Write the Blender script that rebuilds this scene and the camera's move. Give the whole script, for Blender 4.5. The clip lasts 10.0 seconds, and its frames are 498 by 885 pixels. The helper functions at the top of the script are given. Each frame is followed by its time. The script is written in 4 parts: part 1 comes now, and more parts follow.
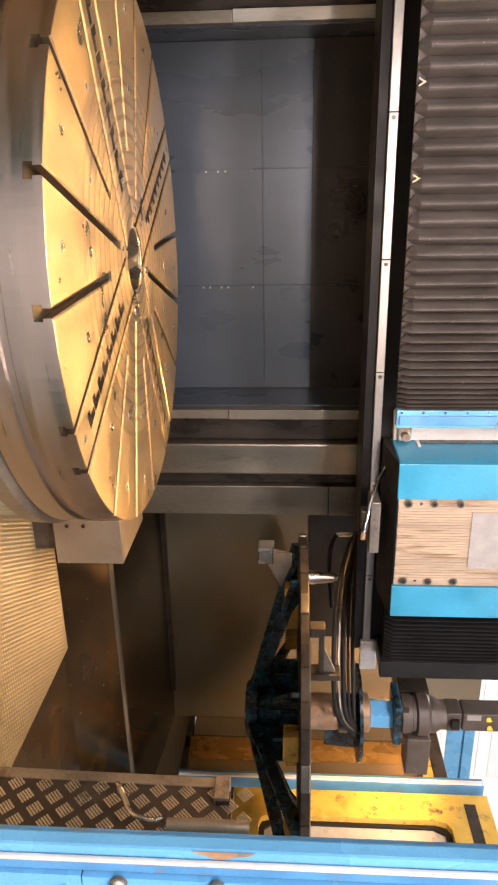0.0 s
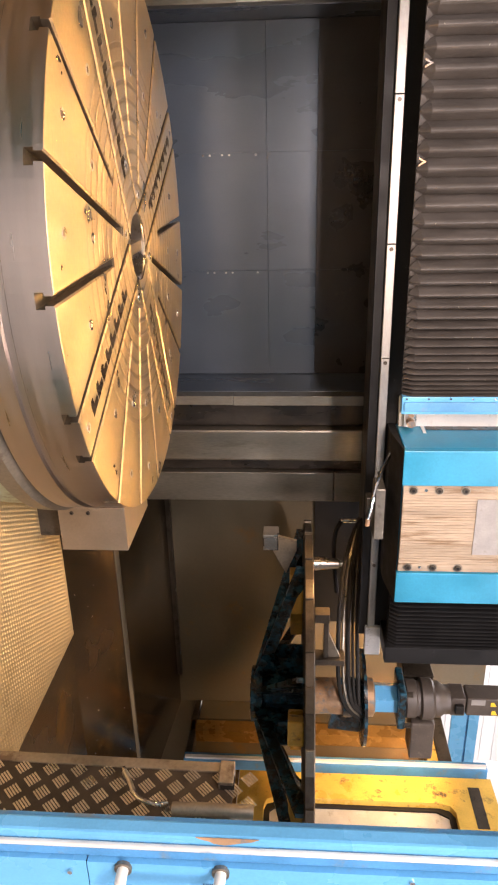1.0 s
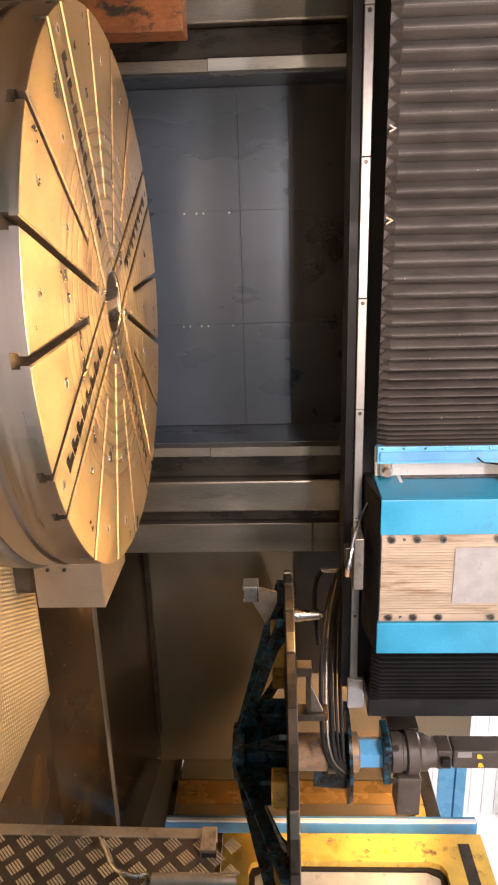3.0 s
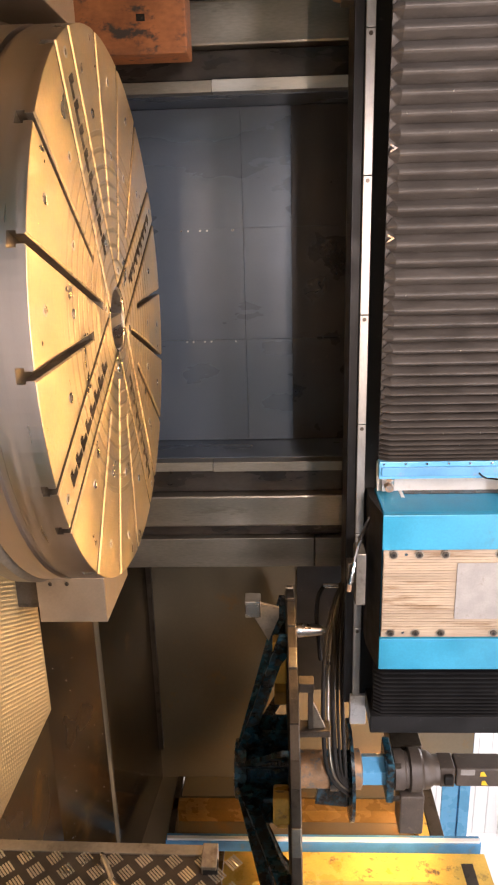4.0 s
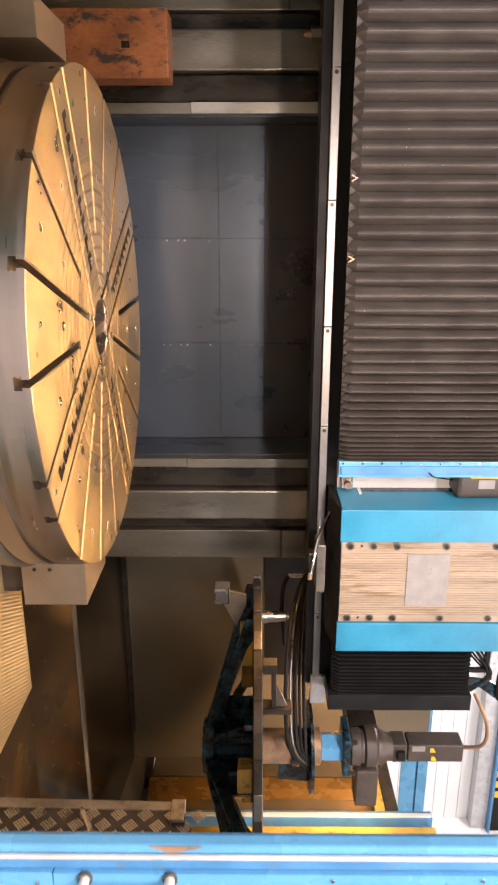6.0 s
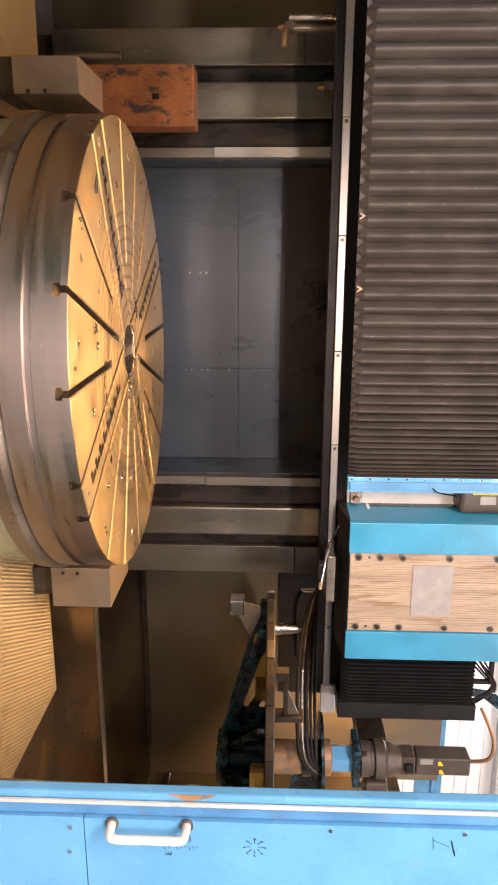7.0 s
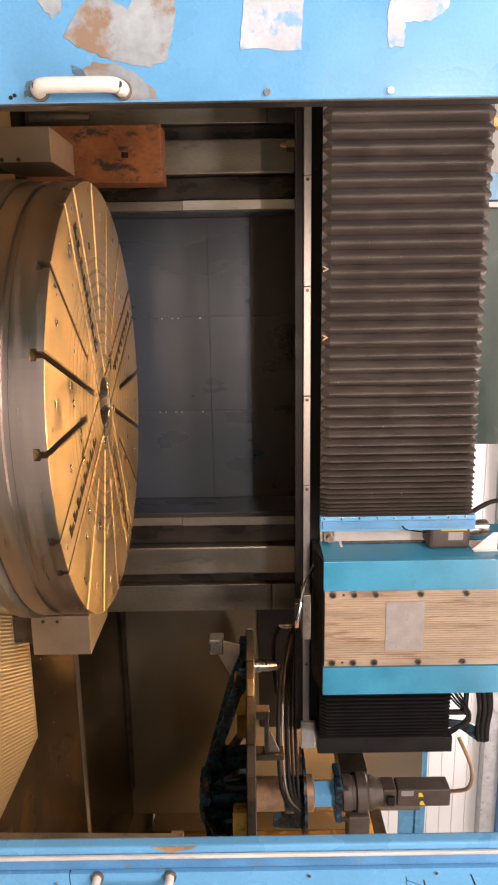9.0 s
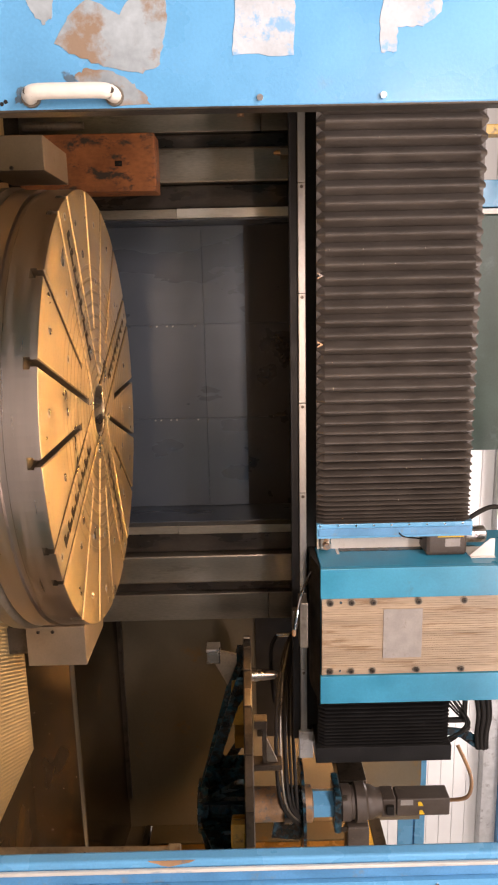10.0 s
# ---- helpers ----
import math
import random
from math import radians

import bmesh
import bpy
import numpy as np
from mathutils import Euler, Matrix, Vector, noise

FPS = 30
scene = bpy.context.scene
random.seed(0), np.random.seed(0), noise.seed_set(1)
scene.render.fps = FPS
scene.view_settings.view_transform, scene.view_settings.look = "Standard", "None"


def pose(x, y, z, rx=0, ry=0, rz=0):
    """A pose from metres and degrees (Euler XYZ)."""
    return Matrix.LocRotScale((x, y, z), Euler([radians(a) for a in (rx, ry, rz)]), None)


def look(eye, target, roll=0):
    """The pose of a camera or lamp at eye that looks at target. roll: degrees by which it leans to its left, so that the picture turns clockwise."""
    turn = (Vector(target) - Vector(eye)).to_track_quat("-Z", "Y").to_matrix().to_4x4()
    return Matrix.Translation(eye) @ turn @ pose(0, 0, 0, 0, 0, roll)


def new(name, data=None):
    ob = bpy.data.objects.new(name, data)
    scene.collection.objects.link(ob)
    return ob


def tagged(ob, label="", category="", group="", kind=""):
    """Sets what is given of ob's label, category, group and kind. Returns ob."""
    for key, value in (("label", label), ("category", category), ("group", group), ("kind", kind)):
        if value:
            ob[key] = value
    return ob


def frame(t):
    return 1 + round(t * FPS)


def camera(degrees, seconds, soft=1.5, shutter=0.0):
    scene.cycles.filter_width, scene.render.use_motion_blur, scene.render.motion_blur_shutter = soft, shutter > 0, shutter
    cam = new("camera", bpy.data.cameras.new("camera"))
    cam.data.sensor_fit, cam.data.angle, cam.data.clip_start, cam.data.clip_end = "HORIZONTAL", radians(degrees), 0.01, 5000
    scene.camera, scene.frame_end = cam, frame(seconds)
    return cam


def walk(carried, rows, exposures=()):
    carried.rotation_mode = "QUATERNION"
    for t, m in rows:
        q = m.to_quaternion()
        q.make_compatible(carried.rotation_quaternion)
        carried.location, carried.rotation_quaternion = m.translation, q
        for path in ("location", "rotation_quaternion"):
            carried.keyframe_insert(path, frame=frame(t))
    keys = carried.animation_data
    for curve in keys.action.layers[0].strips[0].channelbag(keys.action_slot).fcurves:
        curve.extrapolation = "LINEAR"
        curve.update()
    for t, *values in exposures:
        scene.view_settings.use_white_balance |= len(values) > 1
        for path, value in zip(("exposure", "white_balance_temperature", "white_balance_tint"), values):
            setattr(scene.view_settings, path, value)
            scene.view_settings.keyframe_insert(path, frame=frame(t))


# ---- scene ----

cam = camera(39.5, 10.0, soft=2.1, shutter=0.5)
PATH = [
    (0, (-0.296, -2.676, 1.396), (0.425, -0.815, 1.273), 90.3),
    (0.5, (-0.297, -2.671, 1.393), (0.444, -0.82, 1.233), 90.3),
    (1, (-0.301, -2.667, 1.401), (0.46, -0.823, 1.262), 90.3),
    (1.5, (-0.308, -2.664, 1.398), (0.438, -0.813, 1.262), 90.1),
    (2, (-0.311, -2.667, 1.403), (0.395, -0.799, 1.29), 89.8),
    (2.5, (-0.317, -2.663, 1.41), (0.347, -0.778, 1.329), 89.3),
    (4, (-0.327, -2.682, 1.411), (0.266, -0.774, 1.326), 89.2),
    (4.5, (-0.328, -2.686, 1.412), (0.26, -0.775, 1.369), 89.3),
    (5, (-0.334, -2.672, 1.41), (0.242, -0.761, 1.282), 88.6),
    (5.2, (-0.327, -2.701, 1.426), (0.193, -0.77, 1.383), 89.4),
    (6.3, (-0.461, -3.036, 1.452), (0.171, -1.139, 1.434), 90.4),
    (6.5, (-0.464, -3.103, 1.461), (0.154, -1.201, 1.443), 91.2),
    (7, (-0.418, -3.187, 1.463), (0.1, -1.257, 1.395), 90.7),
    (7.5, (-0.522, -3.25, 1.47), (0.034, -1.329, 1.444), 89.4),
    (8, (-0.552, -3.265, 1.479), (-0.058, -1.327, 1.489), 89.1),
    (8.5, (-0.544, -3.272, 1.485), (-0.061, -1.332, 1.504), 89.5),
    (9, (-0.536, -3.266, 1.483), (-0.09, -1.317, 1.482), 89.1),
    (9.5, (-0.533, -3.269, 1.483), (-0.105, -1.315, 1.476), 88.9),
    (10, (-0.531, -3.253, 1.485), (-0.107, -1.299, 1.496), 88.7),
]
walk(cam, [(t, look(e, g, r)) for t, e, g, r in PATH], exposures=[(0, 0.0, 6650, 23), (5.2, 0.0, 6500, 22), (6.3, -0.05, 6850, 25), (7.2, -0.2, 7100, 27), (8.0, -0.5, 7200, 27), (10.0, -0.6, 7200, 26)])

# ---- world and lights ----
world = bpy.data.worlds.new("hall_air")
scene.world = world
world.use_nodes = True
bg = world.node_tree.nodes["Background"]
bg.inputs[0].default_value = (0.95, 0.97, 1.0, 1)
bg.inputs[1].default_value = 0.015


def area_lamp(name, eye, target, w, h, watts, color):
    d = bpy.data.lights.new(name, "AREA")
    d.shape, d.size, d.size_y, d.energy, d.color = "RECTANGLE", w, h, watts, color
    ob = new(name, d)
    ob.matrix_world = look(eye, target)
    return ob


WARM, COOL = (1.0, 0.585, 0.21), (1.0, 0.965, 0.94)
area_lamp("work_lamp_light", (-0.15, 0.60, 1.784), (-0.15, -1.1, 0.8), 2.2, 0.07, 47, WARM)
area_lamp("work_lamp_light", (1.50, 0.60, 1.784), (1.4, -1.05, 0.4), 0.4, 0.07, 24, WARM)
area_lamp("tube_lamp_light", (0.0, -1.56, 2.21), (0.0, 1.2, 1.2), 1.6, 0.05, 36, (1.0, 0.80, 0.62))
# Unseen warm fill, added for the amber glow in the tool store.
area_lamp("store_fill_light", (3.35, 0.85, 2.35), (3.7, 1.35, 1.2), 0.3, 0.3, 21, WARM)
# Unseen window light from behind the camera; the south wall has no window.
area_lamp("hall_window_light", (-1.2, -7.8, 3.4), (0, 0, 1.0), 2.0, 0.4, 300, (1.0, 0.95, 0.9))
area_lamp("hall_lamp_light", (0.0, -0.9, 6.7), (0.0, -0.6, 0.8), 4.0, 1.6, 165, (1.0, 0.70, 0.34))
area_lamp("hall_lamp_light", (-2.5, -5.4, 5.55), (-0.5, -1.5, 1.3), 4.0, 0.3, 700, COOL)
area_lamp("hall_lamp_light", (3.2, -5.4, 5.55), (0.5, -1.5, 1.3), 4.0, 0.3, 330, COOL)
area_lamp("hall_lamp_light", (3.5, 4.2, 6.6), (4.0, 5.5, 2.5), 5.0, 1.5, 520, (1, 0.98, 0.95))


# ---- materials ----
def material(name, base, rough=0.5, metal=0.0, spots=None, spot_amount=0.4, scale=6.0, bump=0.15, fine=120.0,
             vary=0.25, stretch=(1, 1, 1), detail=6.0, rvar=0.11):
    """A surface with broad stains, fine grain and relief; spots: the colour of worn, dirty or painted-in light patches.
    """
    m = bpy.data.materials.new(name)
    m.use_nodes = True
    nt = m.node_tree
    n, ln = nt.nodes, nt.links
    b = n["Principled BSDF"]
    b.inputs["Metallic"].default_value = metal
    tc = n.new("ShaderNodeTexCoord")
    mp = n.new("ShaderNodeMapping")
    mp.inputs["Scale"].default_value = stretch
    ln.new(tc.outputs["Object"], mp.inputs["Vector"])
    big = n.new("ShaderNodeTexNoise")
    big.inputs["Scale"].default_value = scale
    big.inputs["Detail"].default_value = detail
    ln.new(mp.outputs[0], big.inputs["Vector"])
    small = n.new("ShaderNodeTexNoise")
    small.inputs["Scale"].default_value = fine
    small.inputs["Detail"].default_value = 3
    ln.new(mp.outputs[0], small.inputs["Vector"])
    r1 = n.new("ShaderNodeMapRange")
    r1.interpolation_type = "SMOOTHSTEP"
    r1.inputs["From Min"].default_value, r1.inputs["From Max"].default_value = 0.2, 0.8
    r1.inputs["To Min"].default_value, r1.inputs["To Max"].default_value = 1 - vary, 1 + vary
    ln.new(big.outputs[0], r1.inputs["Value"])
    r2 = n.new("ShaderNodeMapRange")
    r2.inputs["From Min"].default_value, r2.inputs["From Max"].default_value = 0.2, 0.8
    r2.inputs["To Min"].default_value, r2.inputs["To Max"].default_value = 1 - vary * 0.5, 1 + vary * 0.5
    ln.new(small.outputs[0], r2.inputs["Value"])
    mul = n.new("ShaderNodeMath")
    mul.operation = "MULTIPLY"
    ln.new(r1.outputs[0], mul.inputs[0])
    ln.new(r2.outputs[0], mul.inputs[1])
    col = n.new("ShaderNodeMix")
    col.data_type, col.blend_type = "RGBA", "MULTIPLY"
    col.inputs[0].default_value = 1.0
    col.inputs[6].default_value = (*base, 1)
    ln.new(mul.outputs[0], col.inputs[7])
    out = col.outputs[2]
    if spots:
        sp = n.new("ShaderNodeTexNoise")
        sp.inputs["Scale"].default_value = scale * 1.7
        sp.inputs["Detail"].default_value = 9
        sp.inputs["Roughness"].default_value = 0.68
        sh = n.new("ShaderNodeMapping")
        sh.inputs["Location"].default_value = (3.1, 1.7, 8.2)
        sh.inputs["Scale"].default_value = stretch
        ln.new(tc.outputs["Object"], sh.inputs["Vector"])
        ln.new(sh.outputs[0], sp.inputs["Vector"])
        edge = 0.72 - 0.42 * spot_amount
        sr = n.new("ShaderNodeMapRange")
        sr.inputs["From Min"].default_value, sr.inputs["From Max"].default_value = edge, edge + 0.10
        ln.new(sp.outputs[0], sr.inputs["Value"])
        mx = n.new("ShaderNodeMix")
        mx.data_type = "RGBA"
        mx.inputs[7].default_value = (*spots, 1)
        ln.new(sr.outputs[0], mx.inputs[0])
        ln.new(out, mx.inputs[6])
        out = mx.outputs[2]
    ln.new(out, b.inputs["Base Color"])
    rr = n.new("ShaderNodeMapRange")
    rr.interpolation_type = "SMOOTHSTEP"
    rr.inputs["From Min"].default_value, rr.inputs["From Max"].default_value = 0.2, 0.8
    rr.inputs["To Min"].default_value, rr.inputs["To Max"].default_value = max(0.03, rough - rvar), min(1, rough + rvar)
    ln.new(big.outputs[0], rr.inputs["Value"])
    ln.new(rr.outputs[0], b.inputs["Roughness"])
    bp = n.new("ShaderNodeBump")
    bp.inputs["Strength"].default_value = bump
    bp.inputs["Distance"].default_value = 0.003
    ln.new(small.outputs[0], bp.inputs["Height"])
    ln.new(bp.outputs[0], b.inputs["Normal"])
    return m


def turned_steel():
    """Face-turned steel: fine circular grain about the table's axis, coarse tool rings and oil stains."""
    m = material("turned_steel", (0.56, 0.435, 0.26), 0.36, 0.92, None, 0.0, 9.0, 0.0, 70, 0.16)
    nt = m.node_tree
    n, ln = nt.nodes, nt.links
    b = n["Principled BSDF"]
    b.inputs["Anisotropic"].default_value = 0.45
    b.inputs["Anisotropic Rotation"].default_value = 0.25
    tg = n.new("ShaderNodeTangent")
    tg.direction_type, tg.axis = "RADIAL", "Z"
    ln.new(tg.outputs[0], b.inputs["Tangent"])
    tc = n.new("ShaderNodeTexCoord")
    sep = n.new("ShaderNodeVectorMath")
    sep.operation = "MULTIPLY"
    sep.inputs[1].default_value = (1, 1, 0)
    ln.new(tc.outputs["Object"], sep.inputs[0])
    le = n.new("ShaderNodeVectorMath")
    le.operation = "LENGTH"
    ln.new(sep.outputs[0], le.inputs[0])
    fr = n.new("ShaderNodeMath")
    fr.operation = "PINGPONG"
    fr.inputs[1].default_value = 0.0275
    ln.new(le.outputs["Value"], fr.inputs[0])
    st = n.new("ShaderNodeMapRange")
    st.interpolation_type = "SMOOTHSTEP"
    st.inputs["From Min"].default_value, st.inputs["From Max"].default_value = 0.003, 0.011
    ln.new(fr.outputs[0], st.inputs["Value"])
    inner = n.new("ShaderNodeMapRange")
    inner.inputs["From Min"].default_value, inner.inputs["From Max"].default_value = 0.60, 0.72
    ln.new(le.outputs["Value"], inner.inputs["Value"])
    flat = n.new("ShaderNodeMath")
    flat.operation = "MAXIMUM"
    ln.new(st.outputs[0], flat.inputs[0])
    ln.new(inner.outputs[0], flat.inputs[1])
    gr = n.new("ShaderNodeTexNoise")
    gr.noise_dimensions = "1D"
    gr.inputs["Scale"].default_value = 260
    ln.new(le.outputs["Value"], gr.inputs["W"])
    ad = n.new("ShaderNodeMath")
    ad.operation = "MULTIPLY_ADD"
    ad.inputs[1].default_value = 0.12
    ln.new(gr.outputs[0], ad.inputs[0])
    ln.new(flat.outputs[0], ad.inputs[2])
    old = b.inputs["Base Color"].links[0].from_socket
    dark = n.new("ShaderNodeMix")
    dark.data_type, dark.blend_type = "RGBA", "MULTIPLY"
    dark.inputs[0].default_value = 1.0
    lo = n.new("ShaderNodeMapRange")
    lo.inputs["To Min"].default_value, lo.inputs["To Max"].default_value = 0.70, 1.0
    ln.new(flat.outputs[0], lo.inputs["Value"])
    ln.new(old, dark.inputs[6])
    ln.new(lo.outputs[0], dark.inputs[7])
    ln.new(dark.outputs[2], b.inputs["Base Color"])
    bp = n.new("ShaderNodeBump")
    bp.inputs["Strength"].default_value = 1.0
    bp.inputs["Distance"].default_value = 0.0032
    ln.new(ad.outputs[0], bp.inputs["Height"])
    ln.new(bp.outputs[0], b.inputs["Normal"])
    return m


def plain(name, base, rough, metal=0.0):
    return material(name, base, rough, metal, None, 0, 8, 0.05, 150, 0.12)


STEEL_TOP = turned_steel()
STEEL_SIDE = material("ground_steel", (0.50, 0.43, 0.38), 0.36, 1.0, (0.42, 0.37, 0.33), 0.12, 2.5, 0.05, 90, 0.06, (1, 1, 14))
SLOT_STEEL = material("dark_slot_steel", (0.20, 0.165, 0.12), 0.4, 0.9, (0.10, 0.08, 0.06), 0.4, 12, 0.1, 90, 0.25)
STEEL_GREY = material("grey_steel", (0.27, 0.235, 0.19), 0.45, 0.85, (0.17, 0.13, 0.10), 0.40, 5, 0.15, 80, 0.25)
STEEL_DARK = material("oily_dark_steel", (0.085, 0.07, 0.055), 0.42, 0.7, (0.05, 0.04, 0.03), 0.45, 6, 0.2, 90, 0.3)
STEEL_BRIGHT = material("bright_steel", (0.52, 0.50, 0.47), 0.30, 1.0, (0.38, 0.33, 0.28), 0.35, 9, 0.1, 120, 0.2)
BLOCK_STEEL = material("machined_block_steel", (0.31, 0.25, 0.19), 0.40, 0.7, (0.25, 0.19, 0.13), 0.25, 6, 0.08, 110, 0.12)
WORN_EDGE = material("bare_worn_edge", (0.62, 0.60, 0.55), 0.42, 0.2, (0.20, 0.33, 0.46), 0.36, 9, 0.2, 90, 0.2, (1, 1, 0.3))
STRIP_STEEL = material("worn_strip_steel", (0.36, 0.355, 0.34), 0.42, 0.75, (0.25, 0.235, 0.21), 0.22, 7, 0.15, 110, 0.22, (0.35, 1, 1), rvar=0.08)
GUIDE = material("ground_guideway_steel", (0.25, 0.225, 0.185), 0.34, 0.85, (0.15, 0.125, 0.09), 0.30, 5, 0.1, 130, 0.30, (1, 1, 0.22), rvar=0.09)
GUIDE_PALE = material("pale_ground_steel", (0.42, 0.41, 0.37), 0.36, 0.85, (0.28, 0.26, 0.22), 0.25, 6, 0.08, 130, 0.16, (1, 1, 0.2))
GUIDE_OILY = material("oil_black_steel", (0.040, 0.033, 0.027), 0.30, 0.5, (0.10, 0.085, 0.06), 0.22, 9, 0.25, 80, 0.45, (1, 1, 0.35), rvar=0.15)
CHROME = plain("chrome", (0.7, 0.7, 0.7), 0.18, 1.0)
SHEET_DARK = material("dark_oiled_sheet", (0.084, 0.102, 0.126), 0.28, 0.4, None, 0.0, 3.0, 0.06, 160, 0.08, (1, 1, 0.35), detail=7.0, rvar=0.02)
# sheet colour that holds the dark under the crossrail
SHEET_SHADED = material("shade_black_sheet", (0.022, 0.018, 0.016), 0.30, 0.2, (0.045, 0.033, 0.025), 0.25, 5, 0.05, 70, 0.3)
# The next two sheets' amber spots: gold reflections painted in, besides oil smears.
SHEET_BROWN = material("brown_oiled_sheet", (0.24, 0.205, 0.145), 0.24, 0.55, (0.32, 0.20, 0.075), 0.36, 1.5, 0.05, 60, 0.10, detail=2.0, rvar=0.02)
SHEET_WET = material("wet_dark_sheet", (0.105, 0.076, 0.045), 0.21, 0.8, (0.26, 0.15, 0.05), 0.34, 1.4, 0.03, 50, 0.45, detail=3.0, rvar=0.10)
BLACK = material("black_rubber", (0.016, 0.015, 0.014), 0.6, 0.0, (0.05, 0.047, 0.043), 0.25, 14, 0.2, 120, 0.25)
BELLOWS = material("dusty_black_bellows", (0.070, 0.061, 0.054), 0.46, 0.0, (0.105, 0.092, 0.083), 0.28, 12, 0.5, 75, 0.24, (1, 1, 0.6))
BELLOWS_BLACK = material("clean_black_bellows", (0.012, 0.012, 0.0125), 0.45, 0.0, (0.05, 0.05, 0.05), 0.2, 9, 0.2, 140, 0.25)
BLUE = material("sky_blue_paint", (0.105, 0.36, 0.61), 0.26, 0.0, (0.15, 0.33, 0.49), 0.26, 4.5, 0.10, 160, 0.12)
BLUE_EDGE = material("worn_blue_edge_paint", (0.07, 0.25, 0.47), 0.40, 0.0, (0.15, 0.22, 0.28), 0.38, 7, 0.15, 160, 0.22)
CYAN = material("cyan_blue_paint", (0.020, 0.25, 0.41), 0.36, 0.0, (0.035, 0.20, 0.30), 0.22, 5, 0.14, 110, 0.16)
TEAL = material("oily_teal_paint", (0.013, 0.065, 0.10), 0.26, 0.0, (0.012, 0.012, 0.012), 0.68, 10, 0.2, 80, 0.35)
BROWN_PLATE = material("brown_bonded_plate", (0.37, 0.285, 0.20), 0.46, 0.0, (0.23, 0.15, 0.085), 0.44, 14.0, 0.2, 190, 0.30, (1, 1, 0.10))
TAPE = material("grey_tape", (0.30, 0.285, 0.27), 0.55, 0.0, (0.25, 0.22, 0.20), 0.3, 14, 0.1, 120, 0.15)
RUST = material("rust_orange_paint", (0.30, 0.112, 0.04), 0.6, 0.0, (0.045, 0.036, 0.032), 0.47, 9, 0.4, 60, 0.38, (1, 1, 0.6))
RUSTY_STEEL = material("rust_stained_steel", (0.40, 0.24, 0.13), 0.5, 0.4, (0.20, 0.19, 0.18), 0.5, 9, 0.3, 80, 0.3)
YELLOW = material("scuffed_yellow_paint", (0.68, 0.44, 0.085), 0.33, 0.0, (0.13, 0.09, 0.05), 0.38, 6, 0.15, 90, 0.18)
AMBER = material("oily_amber_sheet", (0.27, 0.145, 0.034), 0.28, 0.2, (0.10, 0.06, 0.03), 0.26, 4, 0.15, 60, 0.3)
GOLD_PLATE = material("embossed_floor_sheet", (0.52, 0.40, 0.22), 0.36, 0.65, (0.40, 0.29, 0.15), 0.38, 2.0, 0.08, 60, 0.18)
TREAD = material("tread_plate_ground", (0.045, 0.036, 0.028), 0.45, 0.5, (0.05, 0.04, 0.035), 0.4, 12, 0.2, 90, 0.3)
TREAD_BAR = plain("tread_bar_aluminium", (0.62, 0.56, 0.47), 0.34, 0.95)
PALE_BASE = material("pale_green_paint", (0.40, 0.43, 0.30), 0.5, 0.0, (0.22, 0.18, 0.11), 0.4, 4, 0.15, 80, 0.2)
WHITE = material("white_paint", (0.74, 0.74, 0.72), 0.45, 0.0, (0.48, 0.46, 0.43), 0.22, 5, 0.06, 120, 0.08)
WHITE_PLASTIC = material("grubby_white_plastic", (0.76, 0.71, 0.62), 0.35, 0.0, (0.42, 0.35, 0.28), 0.20, 20, 0.05, 120, 0.08)
GREY_PLATE = material("light_grey_plate", (0.50, 0.51, 0.51), 0.42, 0.3, (0.30, 0.29, 0.28), 0.35, 8, 0.1, 120, 0.15)
RESIDUE = material("tape_residue", (0.31, 0.36, 0.38), 0.40, 0.0, (0.27, 0.19, 0.13), 0.50, 5, 0.3, 60, 0.30)
RESIDUE_PALE = material("pale_tape_residue", (0.46, 0.51, 0.54), 0.6, 0.0, (0.20, 0.41, 0.62), 0.46, 16, 0.2, 120, 0.15)
MOTOR = material("brown_grey_motor_paint", (0.075, 0.06, 0.05), 0.45, 0.1, (0.13, 0.10, 0.075), 0.3, 10, 0.2, 120, 0.25)
INK = plain("black_ink", (0.02, 0.025, 0.05), 0.6)
LABEL_YELLOW = plain("yellow_label", (0.85, 0.55, 0.03), 0.5)
GREEN_DARK = material("dark_green_paint", (0.035, 0.075, 0.065), 0.4, 0.0, (0.06, 0.11, 0.10), 0.35, 2, 0.1, 60, 0.3)
CONCRETE = material("hall_concrete", (0.26, 0.25, 0.23), 0.6, 0.0, (0.16, 0.15, 0.14), 0.4, 1.5, 0.2, 60, 0.2)
HALL_WALL = material("white_wall_panel", (0.78, 0.79, 0.78), 0.5, 0.0, (0.66, 0.67, 0.66), 0.3, 1.2, 0.03, 60, 0.05)

for m in (BLACK, BELLOWS_BLACK):
    m.node_tree.nodes["Principled BSDF"].inputs["Specular IOR Level"].default_value = 0.18

# ---- building helpers ----
ORG = {}


def empty(name, at, label, category, group="", kind=""):
    ob = new(name)
    ob.empty_display_size = 0.05
    ob.location = at
    ORG[ob] = Vector(at)
    return tagged(ob, label, category, group, kind)


def solid(name, bm, mat, smooth=False):
    me = bpy.data.meshes.new(name)
    bmesh.ops.recalc_face_normals(bm, faces=bm.faces[:])
    bm.to_mesh(me)
    bm.free()
    me.materials.append(mat)
    if smooth:
        for p in me.polygons:
            p.use_smooth = True
        me.set_sharp_from_angle(angle=radians(35))
    return me


def part(name, bm, mat, parent, label="", smooth=False):
    """One mesh under a thing; its vertices are given in the world's metres."""
    o = ORG[parent]
    bmesh.ops.translate(bm, verts=bm.verts[:], vec=-o)
    ob = new(name, solid(name, bm, mat, smooth))
    ob.parent = parent
    ORG[ob] = o
    if label:
        ob["label"] = label
    return ob


